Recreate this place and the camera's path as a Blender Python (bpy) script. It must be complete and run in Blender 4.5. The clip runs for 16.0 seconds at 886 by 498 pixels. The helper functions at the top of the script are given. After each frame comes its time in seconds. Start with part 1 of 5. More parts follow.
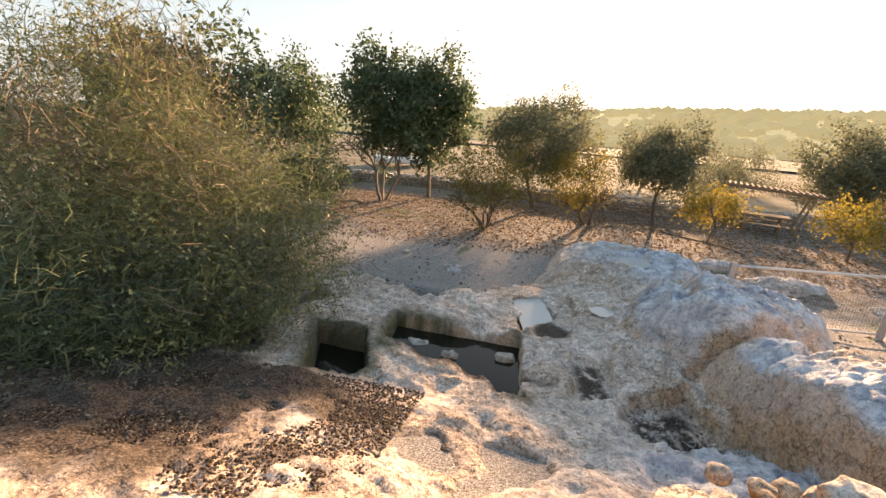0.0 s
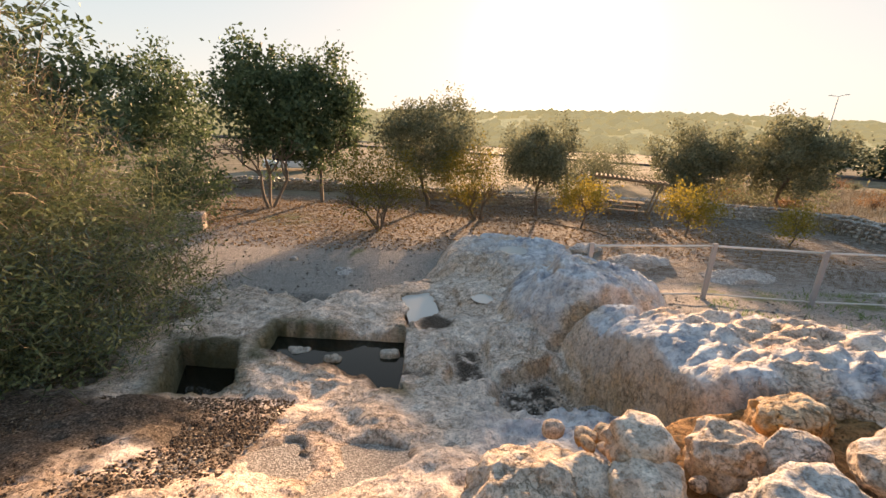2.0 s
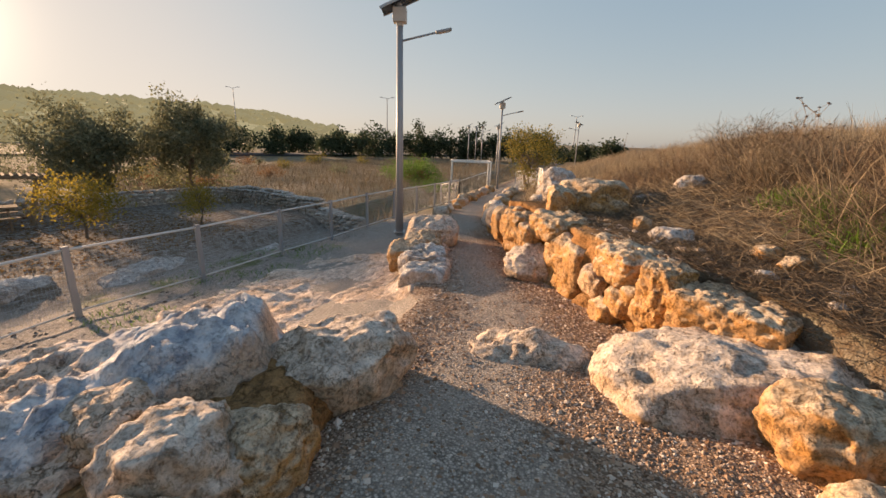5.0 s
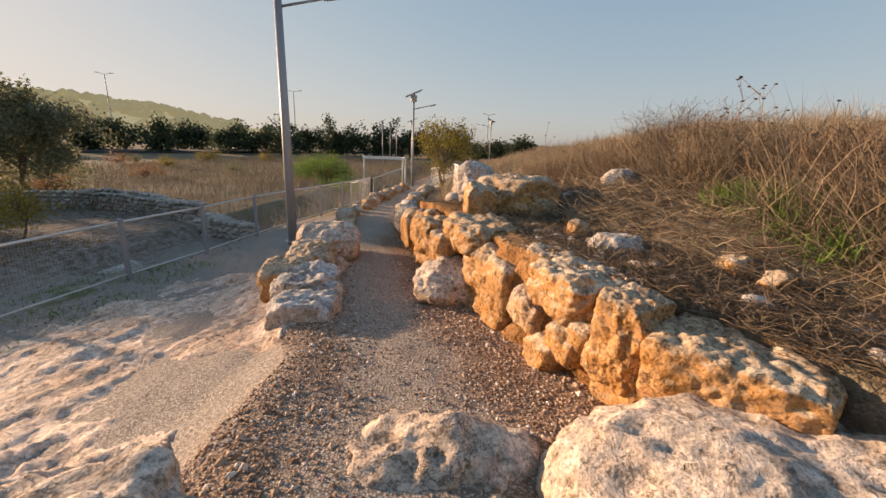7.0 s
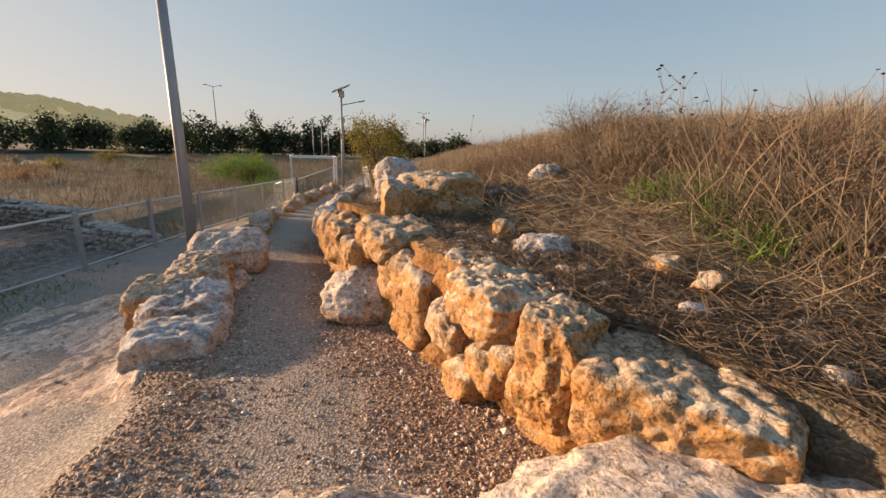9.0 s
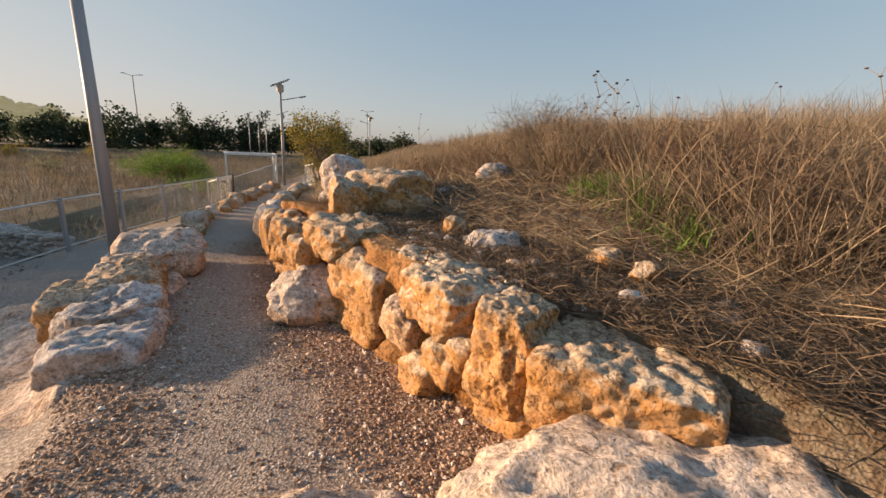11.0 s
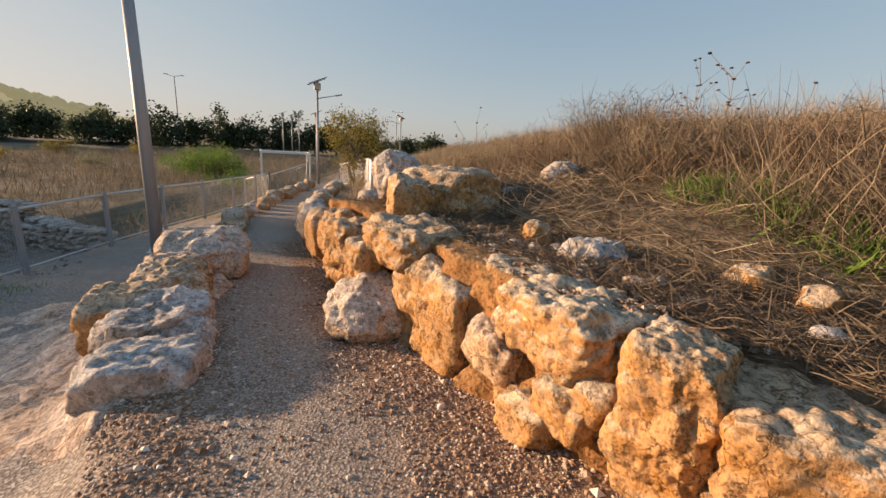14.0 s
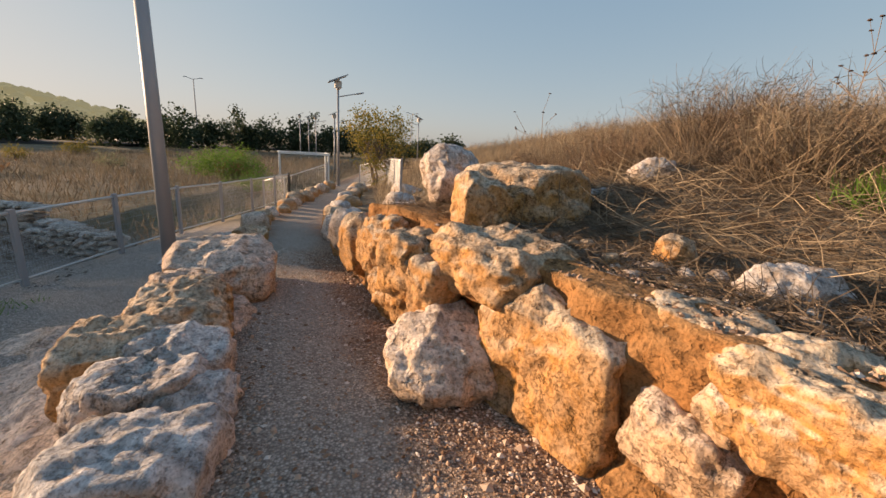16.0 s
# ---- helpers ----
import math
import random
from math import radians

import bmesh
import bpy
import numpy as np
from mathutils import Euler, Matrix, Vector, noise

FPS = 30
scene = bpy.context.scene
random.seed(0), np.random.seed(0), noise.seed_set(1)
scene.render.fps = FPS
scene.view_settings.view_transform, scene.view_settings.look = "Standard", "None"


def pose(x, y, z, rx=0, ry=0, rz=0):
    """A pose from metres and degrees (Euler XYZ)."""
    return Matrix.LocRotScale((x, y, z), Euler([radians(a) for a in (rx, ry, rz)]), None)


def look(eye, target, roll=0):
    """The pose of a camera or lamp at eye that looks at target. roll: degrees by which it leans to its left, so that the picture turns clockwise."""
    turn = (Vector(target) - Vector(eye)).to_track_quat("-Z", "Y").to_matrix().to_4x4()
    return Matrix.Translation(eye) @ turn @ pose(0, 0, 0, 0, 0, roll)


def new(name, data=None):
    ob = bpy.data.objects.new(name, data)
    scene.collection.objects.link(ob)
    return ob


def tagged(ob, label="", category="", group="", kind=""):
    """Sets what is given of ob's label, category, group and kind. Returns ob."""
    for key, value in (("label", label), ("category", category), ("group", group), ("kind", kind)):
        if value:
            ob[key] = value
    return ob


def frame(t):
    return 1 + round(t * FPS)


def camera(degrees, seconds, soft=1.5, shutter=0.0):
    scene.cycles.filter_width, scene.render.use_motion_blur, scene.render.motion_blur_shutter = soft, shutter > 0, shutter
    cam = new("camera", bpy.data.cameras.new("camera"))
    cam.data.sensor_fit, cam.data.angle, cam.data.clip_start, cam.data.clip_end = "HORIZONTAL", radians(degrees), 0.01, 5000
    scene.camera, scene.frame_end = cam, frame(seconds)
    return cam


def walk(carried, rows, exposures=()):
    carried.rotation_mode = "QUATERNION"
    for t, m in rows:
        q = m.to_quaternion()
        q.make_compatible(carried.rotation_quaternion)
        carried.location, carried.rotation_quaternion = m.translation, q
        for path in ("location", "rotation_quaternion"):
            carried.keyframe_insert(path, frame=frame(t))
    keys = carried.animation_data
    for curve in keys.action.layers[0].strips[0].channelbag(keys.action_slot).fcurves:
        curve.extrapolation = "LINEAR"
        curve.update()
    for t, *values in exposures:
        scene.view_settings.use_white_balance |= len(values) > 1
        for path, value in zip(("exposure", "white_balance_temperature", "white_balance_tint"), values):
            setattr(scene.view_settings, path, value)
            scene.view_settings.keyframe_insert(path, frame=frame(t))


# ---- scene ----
cam = camera(95.8, 16.0)
PATH = [
    (0, (-0.192, -0.025, 1.494), (-0.551, 1.852, 0.903), 3.3),
    (0.5, (-0.197, -0.013, 1.458), (-0.499, 1.886, 0.905), 3.2),
    (1, (-0.136, 0.021, 1.422), (-0.392, 1.926, 0.871), 3.0),
    (1.5, (0.028, 0.008, 1.423), (-0.121, 1.923, 0.867), 2.9),
    (2, (0.334, -0.012, 1.444), (0.414, 1.907, 0.886), 2.6),
    (2.5, (0.651, 0.014, 1.424), (1.005, 1.901, 0.863), 2.4),
    (3, (1.015, 0.058, 1.449), (1.724, 1.841, 0.885), 2.3),
    (3.5, (1.398, 0.03, 1.43), (2.478, 1.619, 0.875), 2.1),
    (4, (1.78, -0.024, 1.426), (3.217, 1.254, 0.879), 1.9),
    (4.5, (2.176, -0.005, 1.416), (3.846, 0.955, 0.88), 1.9),
    (5, (2.544, -0.025, 1.347), (4.363, 0.62, 0.824), 2.0),
    (5.2, (2.69, -0.027, 1.342), (4.535, 0.536, 0.815), 2.0),
    (7.3, (4.236, 0.155, 1.179), (6.153, 0.404, 0.667), 2.5),
    (7.5, (4.317, 0.176, 1.159), (6.237, 0.411, 0.652), 2.6),
    (8, (4.514, 0.082, 1.146), (6.441, 0.232, 0.632), 2.5),
    (8.5, (4.676, -0.058, 1.149), (6.607, -0.013, 0.631), 2.3),
    (9, (4.714, -0.125, 1.146), (6.647, -0.151, 0.633), 2.3),
    (9.5, (4.703, -0.135, 1.146), (6.634, -0.23, 0.634), 2.4),
    (10, (4.691, -0.127, 1.138), (6.616, -0.307, 0.628), 2.5),
    (10.2, (4.686, -0.12, 1.144), (6.608, -0.33, 0.63), 2.6),
    (12.3, (4.699, 0.054, 1.08), (6.611, -0.288, 0.605), 3.9),
    (12.5, (4.732, 0.072, 1.084), (6.649, -0.226, 0.602), 3.9),
    (13, (4.859, 0.165, 1.058), (6.787, -0.048, 0.574), 3.8),
    (13.5, (5.038, 0.27, 1.043), (6.967, 0.086, 0.549), 3.8),
    (14, (5.316, 0.383, 1.007), (7.244, 0.21, 0.504), 3.9),
    (14.5, (5.548, 0.52, 0.981), (7.479, 0.373, 0.48), 3.9),
    (15, (5.757, 0.698, 0.941), (7.69, 0.581, 0.443), 3.9),
    (15.5, (6.018, 0.805, 0.888), (7.953, 0.694, 0.391), 3.9),
    (16, (6.386, 0.926, 0.859), (8.32, 0.816, 0.361), 3.8),
]
EXPOSURES = [(0, 2.25, 7750, 20), (1.0, 2.2, 7750, 20), (2.0, 1.98, 7800, 20), (3.0, 1.75, 7800, 19), (4.5, 1.45, 7500, 19), (7.5, 1.35, 6950, 18), (16, 1.32, 6900, 17)]
walk(cam, [(t, look(eye, target, roll)) for t, eye, target, roll in PATH], EXPOSURES)


# ---- light ----
SUN_AZ, SUN_EL = 74.0, 9.7
sun_dir = Vector((math.cos(radians(SUN_AZ)) * math.cos(radians(SUN_EL)), math.sin(radians(SUN_AZ)) * math.cos(radians(SUN_EL)), math.sin(radians(SUN_EL))))
world = bpy.data.worlds.new("sky")
scene.world = world
world.use_nodes = True
wn, wl = world.node_tree.nodes, world.node_tree.links
sky = wn.new("ShaderNodeTexSky")
sky.sky_type = 'NISHITA'
sky.sun_disc = False
sky.sun_elevation, sky.sun_rotation = radians(SUN_EL), radians(90 - SUN_AZ)
sky.air_density, sky.dust_density, sky.ozone_density, sky.altitude = 1.0, 0.85, 2.2, 100


def sky_math(op, a, c):
    """One step on the sky's colour; a and c are sockets or plain triples."""
    n = wn.new("ShaderNodeVectorMath")
    n.operation = op
    for sock, v in zip(n.inputs, (a, c)):
        if isinstance(v, tuple):
            sock.default_value = v
        else:
            wl.new(v, sock)
    return n.outputs["Value" if op == 'DOT_PRODUCT' else 0]


# hazy evening air: a soft glare round the sun, the rest of the dome evened out by thin haze
thick = sky_math('ADD', sky_math('MULTIPLY', sky.outputs[0], (0.44, 0.46, 0.56)), (1.0, 1.0, 1.0))
veiled = sky_math('DIVIDE', sky_math('MULTIPLY', sky.outputs[0], (1.75, 1.70, 1.62)), thick)
veiled = sky_math('ADD', veiled, (0.17, 0.46, 0.98))
near_sun = sky_math('DOT_PRODUCT', wn.new("ShaderNodeTexCoord").outputs["Generated"], tuple(sun_dir))
lobe = wn.new("ShaderNodeMath")
lobe.operation = 'POWER'
lobe.use_clamp = True
wl.new(near_sun, lobe.inputs[0])
lobe.inputs[1].default_value = 150.0
glare = sky_math('MULTIPLY', lobe.outputs[0], (9.0, 7.4, 5.0))
wl.new(sky_math('ADD', veiled, glare), wn["Background"].inputs[0])
wn["Background"].inputs[1].default_value = 0.08

sun_lamp = new("sun", bpy.data.lights.new("sun", 'SUN'))
sun_lamp.data.energy, sun_lamp.data.angle, sun_lamp.data.color = 4.0, radians(2.0), (1.0, 0.71, 0.45)
sun_lamp.matrix_world = look(sun_dir * 60, (0, 0, 0))


# ---- materials ----
def material(name, rough=0.85, spec=0.3):
    m = bpy.data.materials.new(name)
    m.use_nodes = True
    nt = m.node_tree
    b = nt.nodes["Principled BSDF"]
    b.inputs["Roughness"].default_value = rough
    b.inputs["Specular IOR Level"].default_value = spec
    return m, nt, b


def nd(nt, kind, **sets):
    n = nt.nodes.new(kind)
    for key, v in sets.items():
        n.inputs[key.replace("_", " ")].default_value = v
    return n


def noise_tex(nt, coord, scale, detail=4, rough=0.6):
    n = nd(nt, "ShaderNodeTexNoise", Scale=scale, Detail=detail, Roughness=rough)
    nt.links.new(coord, n.inputs["Vector"])
    return n.outputs["Fac"]


def ramp(nt, fac, stops):
    r = nt.nodes.new("ShaderNodeValToRGB")
    while len(r.color_ramp.elements) < len(stops):
        r.color_ramp.elements.new(0.5)
    for e, (p, c) in zip(r.color_ramp.elements, stops):
        e.position = p
        e.color = (c, c, c, 1) if isinstance(c, (int, float)) else (*c, 1)
    nt.links.new(fac, r.inputs[0])
    return r.outputs[0]


def mix(nt, fac, a, b, mode='MIX'):
    m = nt.nodes.new("ShaderNodeMix")
    m.data_type, m.blend_type = 'RGBA', mode
    for sock, v in ((m.inputs[0], fac), (m.inputs[6], a), (m.inputs[7], b)):
        if isinstance(v, (int, float)):
            sock.default_value = v
        elif isinstance(v, tuple):
            sock.default_value = (*v, 1)
        else:
            nt.links.new(v, sock)
    return m.outputs[2]


def maths(nt, op, a, b=0.0):
    m = nt.nodes.new("ShaderNodeMath")
    m.operation = op
    m.use_clamp = op in ('ADD', 'SUBTRACT', 'MULTIPLY')
    for sock, v in zip(m.inputs, (a, b)):
        if isinstance(v, (int, float)):
            sock.default_value = v
        else:
            nt.links.new(v, sock)
    return m.outputs[0]


def bump(nt, bsdf, height, strength, dist, prior=None):
    b = nd(nt, "ShaderNodeBump", Strength=strength, Distance=dist)
    nt.links.new(height, b.inputs["Height"])
    if prior:
        nt.links.new(prior, b.inputs["Normal"])
    nt.links.new(b.outputs[0], bsdf.inputs["Normal"])
    return b.outputs[0]


def attr(nt, name):
    a = nt.nodes.new("ShaderNodeAttribute")
    a.attribute_name = name
    return a.outputs["Fac"]


def position(nt):
    return nt.nodes.new("ShaderNodeNewGeometry").outputs["Position"]


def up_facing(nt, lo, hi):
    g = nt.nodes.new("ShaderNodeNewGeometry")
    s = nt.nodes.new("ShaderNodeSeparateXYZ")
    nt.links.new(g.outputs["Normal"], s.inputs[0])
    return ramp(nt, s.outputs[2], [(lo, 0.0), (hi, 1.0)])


def stone_nodes(nt, b, pale, stain, lichen, stain_side=0.7, stain_all=0.35, lichen_amount=1.0):
    """Weathered limestone: pale stone, earth-stained flanks, dark lichen on the tops, pits and cracks."""
    p = position(nt)
    big, mid, fine = noise_tex(nt, p, 1.3, 5), noise_tex(nt, p, 6.5, 6, 0.68), noise_tex(nt, p, 46, 5, 0.7)
    base = mix(nt, ramp(nt, mid, [(0.36, 0.0), (0.64, 1.0)]), tuple(c * 0.6 for c in pale), tuple(min(1, c * 1.3) for c in pale))
    speck = noise_tex(nt, p, 27, 6, 0.75)
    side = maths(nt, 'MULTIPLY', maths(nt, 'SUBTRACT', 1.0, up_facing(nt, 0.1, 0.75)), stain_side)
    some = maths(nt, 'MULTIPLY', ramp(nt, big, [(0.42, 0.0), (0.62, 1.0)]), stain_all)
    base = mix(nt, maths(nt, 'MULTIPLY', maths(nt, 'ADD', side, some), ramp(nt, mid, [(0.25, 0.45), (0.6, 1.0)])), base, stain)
    base = mix(nt, 0.9, base, ramp(nt, speck, [(0.36, 0.45), (0.47, 0.95), (0.64, 1.22)]), 'MULTIPLY')
    spots = ramp(nt, noise_tex(nt, p, 17, 7, 0.75), [(0.52, 0.0), (0.66, 1.0)])
    lich = maths(nt, 'MULTIPLY', maths(nt, 'MULTIPLY', spots, up_facing(nt, 0.15, 0.8)), lichen_amount)
    base = mix(nt, lich, base, lichen)
    base = mix(nt, maths(nt, 'MULTIPLY', ramp(nt, fine, [(0.38, 1.0), (0.47, 0.0)]), 0.6), base, tuple(c * 0.45 for c in stain))
    v = nd(nt, "ShaderNodeTexVoronoi", Scale=21.0)
    nt.links.new(p, v.inputs["Vector"])
    pits = ramp(nt, v.outputs["Distance"], [(0.0, 0.0), (0.35, 1.0)])
    veins = nd(nt, "ShaderNodeTexVoronoi", Scale=5.5)
    veins.feature = 'DISTANCE_TO_EDGE'
    bent = nt.nodes.new("ShaderNodeVectorMath")
    bent.operation = 'MULTIPLY_ADD'
    nt.links.new(nt.nodes[mid.node.name].outputs["Color"], bent.inputs[0])
    bent.inputs[1].default_value = (0.35, 0.35, 0.35)
    nt.links.new(p, bent.inputs[2])
    nt.links.new(bent.outputs[0], veins.inputs["Vector"])
    crack = maths(nt, 'MULTIPLY', ramp(nt, veins.outputs["Distance"], [(0.0, 1.0), (0.035, 0.0)]), ramp(nt, big, [(0.45, 0.0), (0.6, 1.0)]))
    # Cracks tinted with stain and darkened in the colour for their shade.
    base = mix(nt, maths(nt, 'MULTIPLY', crack, 0.8), base, tuple(c * 0.25 for c in stain))
    pocks = ramp(nt, noise_tex(nt, p, 11, 3, 0.6), [(0.30, 0.0), (0.42, 1.0)])
    # Pocks likewise: stain tint with their shade put into the colour.
    base = mix(nt, maths(nt, 'MULTIPLY', maths(nt, 'SUBTRACT', 1.0, pocks), 0.6), base, tuple(c * 0.35 for c in stain))
    n0 = bump(nt, b, maths(nt, 'SUBTRACT', pocks, crack), 0.7, 0.03)
    n1 = bump(nt, b, mid, 1.0, 0.04, n0)
    n2 = bump(nt, b, pits, 0.35, 0.014, n1)
    n3 = bump(nt, b, speck, 0.8, 0.014, n2)
    bump(nt, b, fine, 0.8, 0.007, n3)
    return base


def stone(name, *args, **kw):
    m, nt, b = material(name, 0.92, 0.2)
    nt.links.new(stone_nodes(nt, b, *args, **kw), b.inputs["Base Color"])
    return m


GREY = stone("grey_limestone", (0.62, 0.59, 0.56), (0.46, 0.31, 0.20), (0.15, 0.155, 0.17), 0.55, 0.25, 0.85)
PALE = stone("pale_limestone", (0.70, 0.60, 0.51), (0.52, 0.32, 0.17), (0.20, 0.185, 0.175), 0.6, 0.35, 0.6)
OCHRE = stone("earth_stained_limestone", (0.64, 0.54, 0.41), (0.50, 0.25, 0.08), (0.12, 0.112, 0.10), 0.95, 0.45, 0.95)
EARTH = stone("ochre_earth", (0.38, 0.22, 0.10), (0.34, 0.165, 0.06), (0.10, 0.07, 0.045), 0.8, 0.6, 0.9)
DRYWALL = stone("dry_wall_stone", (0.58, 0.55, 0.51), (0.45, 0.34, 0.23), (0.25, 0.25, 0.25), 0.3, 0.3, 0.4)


def soil_nodes(nt, b, dark, light, pebble):
    p = position(nt)
    v = nd(nt, "ShaderNodeTexVoronoi", Scale=62.0)
    nt.links.new(p, v.inputs["Vector"])
    grit = noise_tex(nt, p, 90, 4, 0.7)
    col = mix(nt, noise_tex(nt, p, 2.2, 5), dark, light)
    grain = mix(nt, ramp(nt, v.outputs["Color"], [(0.15, 0.0), (0.85, 1.0)]), tuple(c * 0.55 for c in dark), pebble)
    # Pebble rims darkened in the colour for the shade in their gaps.
    grain = mix(nt, 1.0, grain, ramp(nt, v.outputs["Distance"], [(0.3, 1.15), (0.75, 0.3)]), 'MULTIPLY')
    col = mix(nt, ramp(nt, noise_tex(nt, p, 3.1, 4), [(0.3, 0.4), (0.7, 0.85)]), col, grain)
    col = mix(nt, ramp(nt, grit, [(0.35, 0.5), (0.5, 0.0)]), col, tuple(c * 0.4 for c in dark))
    return col, v.outputs["Distance"], grit


BEDROCK, nt, b = material("bedrock", 0.9, 0.22)
rock_col = stone_nodes(nt, b, (0.80, 0.65, 0.55), (0.56, 0.34, 0.19), (0.26, 0.25, 0.26), 0.8, 0.5, 0.5)
grey_col = mix(nt, ramp(nt, noise_tex(nt, position(nt), 4, 7, 0.72), [(0.36, 0.0), (0.62, 1.0)]), (0.27, 0.30, 0.36), (0.80, 0.80, 0.80))
grey_col = mix(nt, 0.85, grey_col, ramp(nt, noise_tex(nt, position(nt), 19, 7, 0.75), [(0.36, 0.45), (0.48, 1.0)]), 'MULTIPLY')
rock_col = mix(nt, maths(nt, 'MULTIPLY', attr(nt, "weathered"), up_facing(nt, 0.2, 0.7)), rock_col, grey_col)
rock_col = mix(nt, attr(nt, "moss"), rock_col, (0.07, 0.075, 0.03))
# soil colour, taken darker partly for shade beside the shrub
soil_col, _, _ = soil_nodes(nt, b, (0.06, 0.042, 0.03), (0.12, 0.083, 0.055), (0.26, 0.21, 0.17))
nt.links.new(mix(nt, attr(nt, "soil"), rock_col, soil_col), b.inputs["Base Color"])

GROUND, nt, b = material("ground", 0.95, 0.15)
p = position(nt)
yard_col, d1, g1 = soil_nodes(nt, b, (0.30, 0.26, 0.225), (0.44, 0.385, 0.335), (0.68, 0.62, 0.56))
tread_col, d2, g2 = soil_nodes(nt, b, (0.36, 0.30, 0.245), (0.50, 0.42, 0.345), (0.66, 0.58, 0.50))
loose_col, d3, g3 = soil_nodes(nt, b, (0.25, 0.155, 0.10), (0.37, 0.245, 0.165), (0.62, 0.48, 0.37))
path_col = mix(nt, attr(nt, "tread"), loose_col, tread_col)
field_col = mix(nt, ramp(nt, noise_tex(nt, p, 0.3, 6, 0.7), [(0.38, 0.0), (0.62, 1.0)]), (0.13, 0.115, 0.07), (0.29, 0.235, 0.165))
litter = mix(nt, noise_tex(nt, p, 14, 5, 0.7), (0.065, 0.043, 0.028), (0.20, 0.13, 0.075))
col = mix(nt, attr(nt, "path"), yard_col, path_col)
col = mix(nt, attr(nt, "field"), col, field_col)
col = mix(nt, maths(nt, 'MULTIPLY', attr(nt, "litter"), ramp(nt, noise_tex(nt, p, 5, 6, 0.7), [(0.4, 0.0), (0.6, 1.0)])), col, litter)
col = mix(nt, attr(nt, "green"), col, (0.10, 0.13, 0.035))
nt.links.new(col, b.inputs["Base Color"])
n1 = bump(nt, b, d1, 0.5, 0.02)
bump(nt, b, g1, 0.7, 0.012, n1)


def plain(name, colour, rough, metal=0.0, vary=0.15, scale=9.0):
    m, nt, b = material(name, rough, 0.4)
    b.inputs["Metallic"].default_value = metal
    n = noise_tex(nt, position(nt), scale, 6, 0.7)
    nt.links.new(mix(nt, n, tuple(c * (1 - vary) for c in colour), tuple(min(1, c * (1 + vary)) for c in colour)), b.inputs["Base Color"])
    nt.links.new(ramp(nt, n, [(0.3, max(0.02, rough - 0.1)), (0.7, min(1, rough + 0.1))]), b.inputs["Roughness"])
    bump(nt, b, n, 0.12, 0.004)
    return m


def leaf(name, a, c, back=0.35, rough=0.6):
    """Leaves that differ from one to the next and let some light through."""
    m, nt, b = material(name, rough, 0.25)
    g = nt.nodes.new("ShaderNodeNewGeometry")
    col = mix(nt, g.outputs["Random Per Island"], a, c)
    nt.links.new(col, b.inputs["Base Color"])
    tr = nt.nodes.new("ShaderNodeBsdfTranslucent")
    nt.links.new(col, tr.inputs[0])
    ms = nt.nodes.new("ShaderNodeMixShader")
    ms.inputs[0].default_value = back
    nt.links.new(b.outputs[0], ms.inputs[1])
    nt.links.new(tr.outputs[0], ms.inputs[2])
    nt.links.new(ms.outputs[0], nt.nodes["Material Output"].inputs[0])
    return m


BARK = plain("bark", (0.16, 0.125, 0.095), 0.9, 0, 0.4, 22)
PALE_BARK = plain("pale_bark", (0.21, 0.17, 0.135), 0.9, 0, 0.35, 22)
TWIG = plain("dry_twig", (0.24, 0.17, 0.11), 0.9, 0, 0.4, 30)
CAROB = leaf("carob_leaf", (0.050, 0.082, 0.045), (0.15, 0.20, 0.10), 0.38, 0.5)
OLIVE = leaf("olive_leaf", (0.11, 0.125, 0.08), (0.27, 0.27, 0.165), 0.42)
POMEGRANATE = leaf("fading_leaf", (0.10, 0.115, 0.03), (0.30, 0.22, 0.045), 0.45)
YELLOW = leaf("yellow_leaf", (0.22, 0.19, 0.04), (0.44, 0.32, 0.06), 0.45)
RUSSET = leaf("russet_leaf", (0.16, 0.09, 0.05), (0.30, 0.16, 0.07), 0.4)
BROOM = leaf("broom_sprig", (0.055, 0.075, 0.035), (0.26, 0.28, 0.13), 0.3)
BROOM_GREY = leaf("blue_grey_sprig", (0.12, 0.17, 0.15), (0.25, 0.30, 0.24), 0.3)
SPRIG_YELLOW = leaf("yellow_sprig", (0.16, 0.19, 0.075), (0.31, 0.31, 0.14), 0.35)
FAR_GREEN = leaf("far_tree_leaf", (0.030, 0.048, 0.026), (0.075, 0.10, 0.05), 0.25)
SCRUB, nt, b = material("hill_scrub_haze_glow", 1.0, 0.0)
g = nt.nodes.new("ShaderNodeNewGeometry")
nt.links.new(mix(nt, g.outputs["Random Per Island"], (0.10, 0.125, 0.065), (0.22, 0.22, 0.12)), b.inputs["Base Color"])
# The scrub is no lamp: warm emission stands in for distant haze.
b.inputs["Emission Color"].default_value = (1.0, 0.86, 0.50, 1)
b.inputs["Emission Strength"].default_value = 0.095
FRESH = leaf("fresh_weed", (0.08, 0.16, 0.025), (0.17, 0.28, 0.05), 0.4)
STRAW = leaf("straw", (0.15, 0.115, 0.08), (0.46, 0.37, 0.25), 0.3, 0.8)
STRAW_GREY = leaf("grey_straw", (0.06, 0.046, 0.035), (0.26, 0.20, 0.14), 0.2, 0.85)
RUSSET_TWIG = leaf("brown_twig", (0.075, 0.05, 0.035), (0.23, 0.15, 0.095), 0.15, 0.9)
STRAW_FIELD = leaf("field_straw", (0.14, 0.11, 0.075), (0.30, 0.24, 0.165), 0.2, 0.8)
FALLEN = leaf("fallen_leaf", (0.13, 0.065, 0.03), (0.38, 0.22, 0.07), 0.2, 0.8)
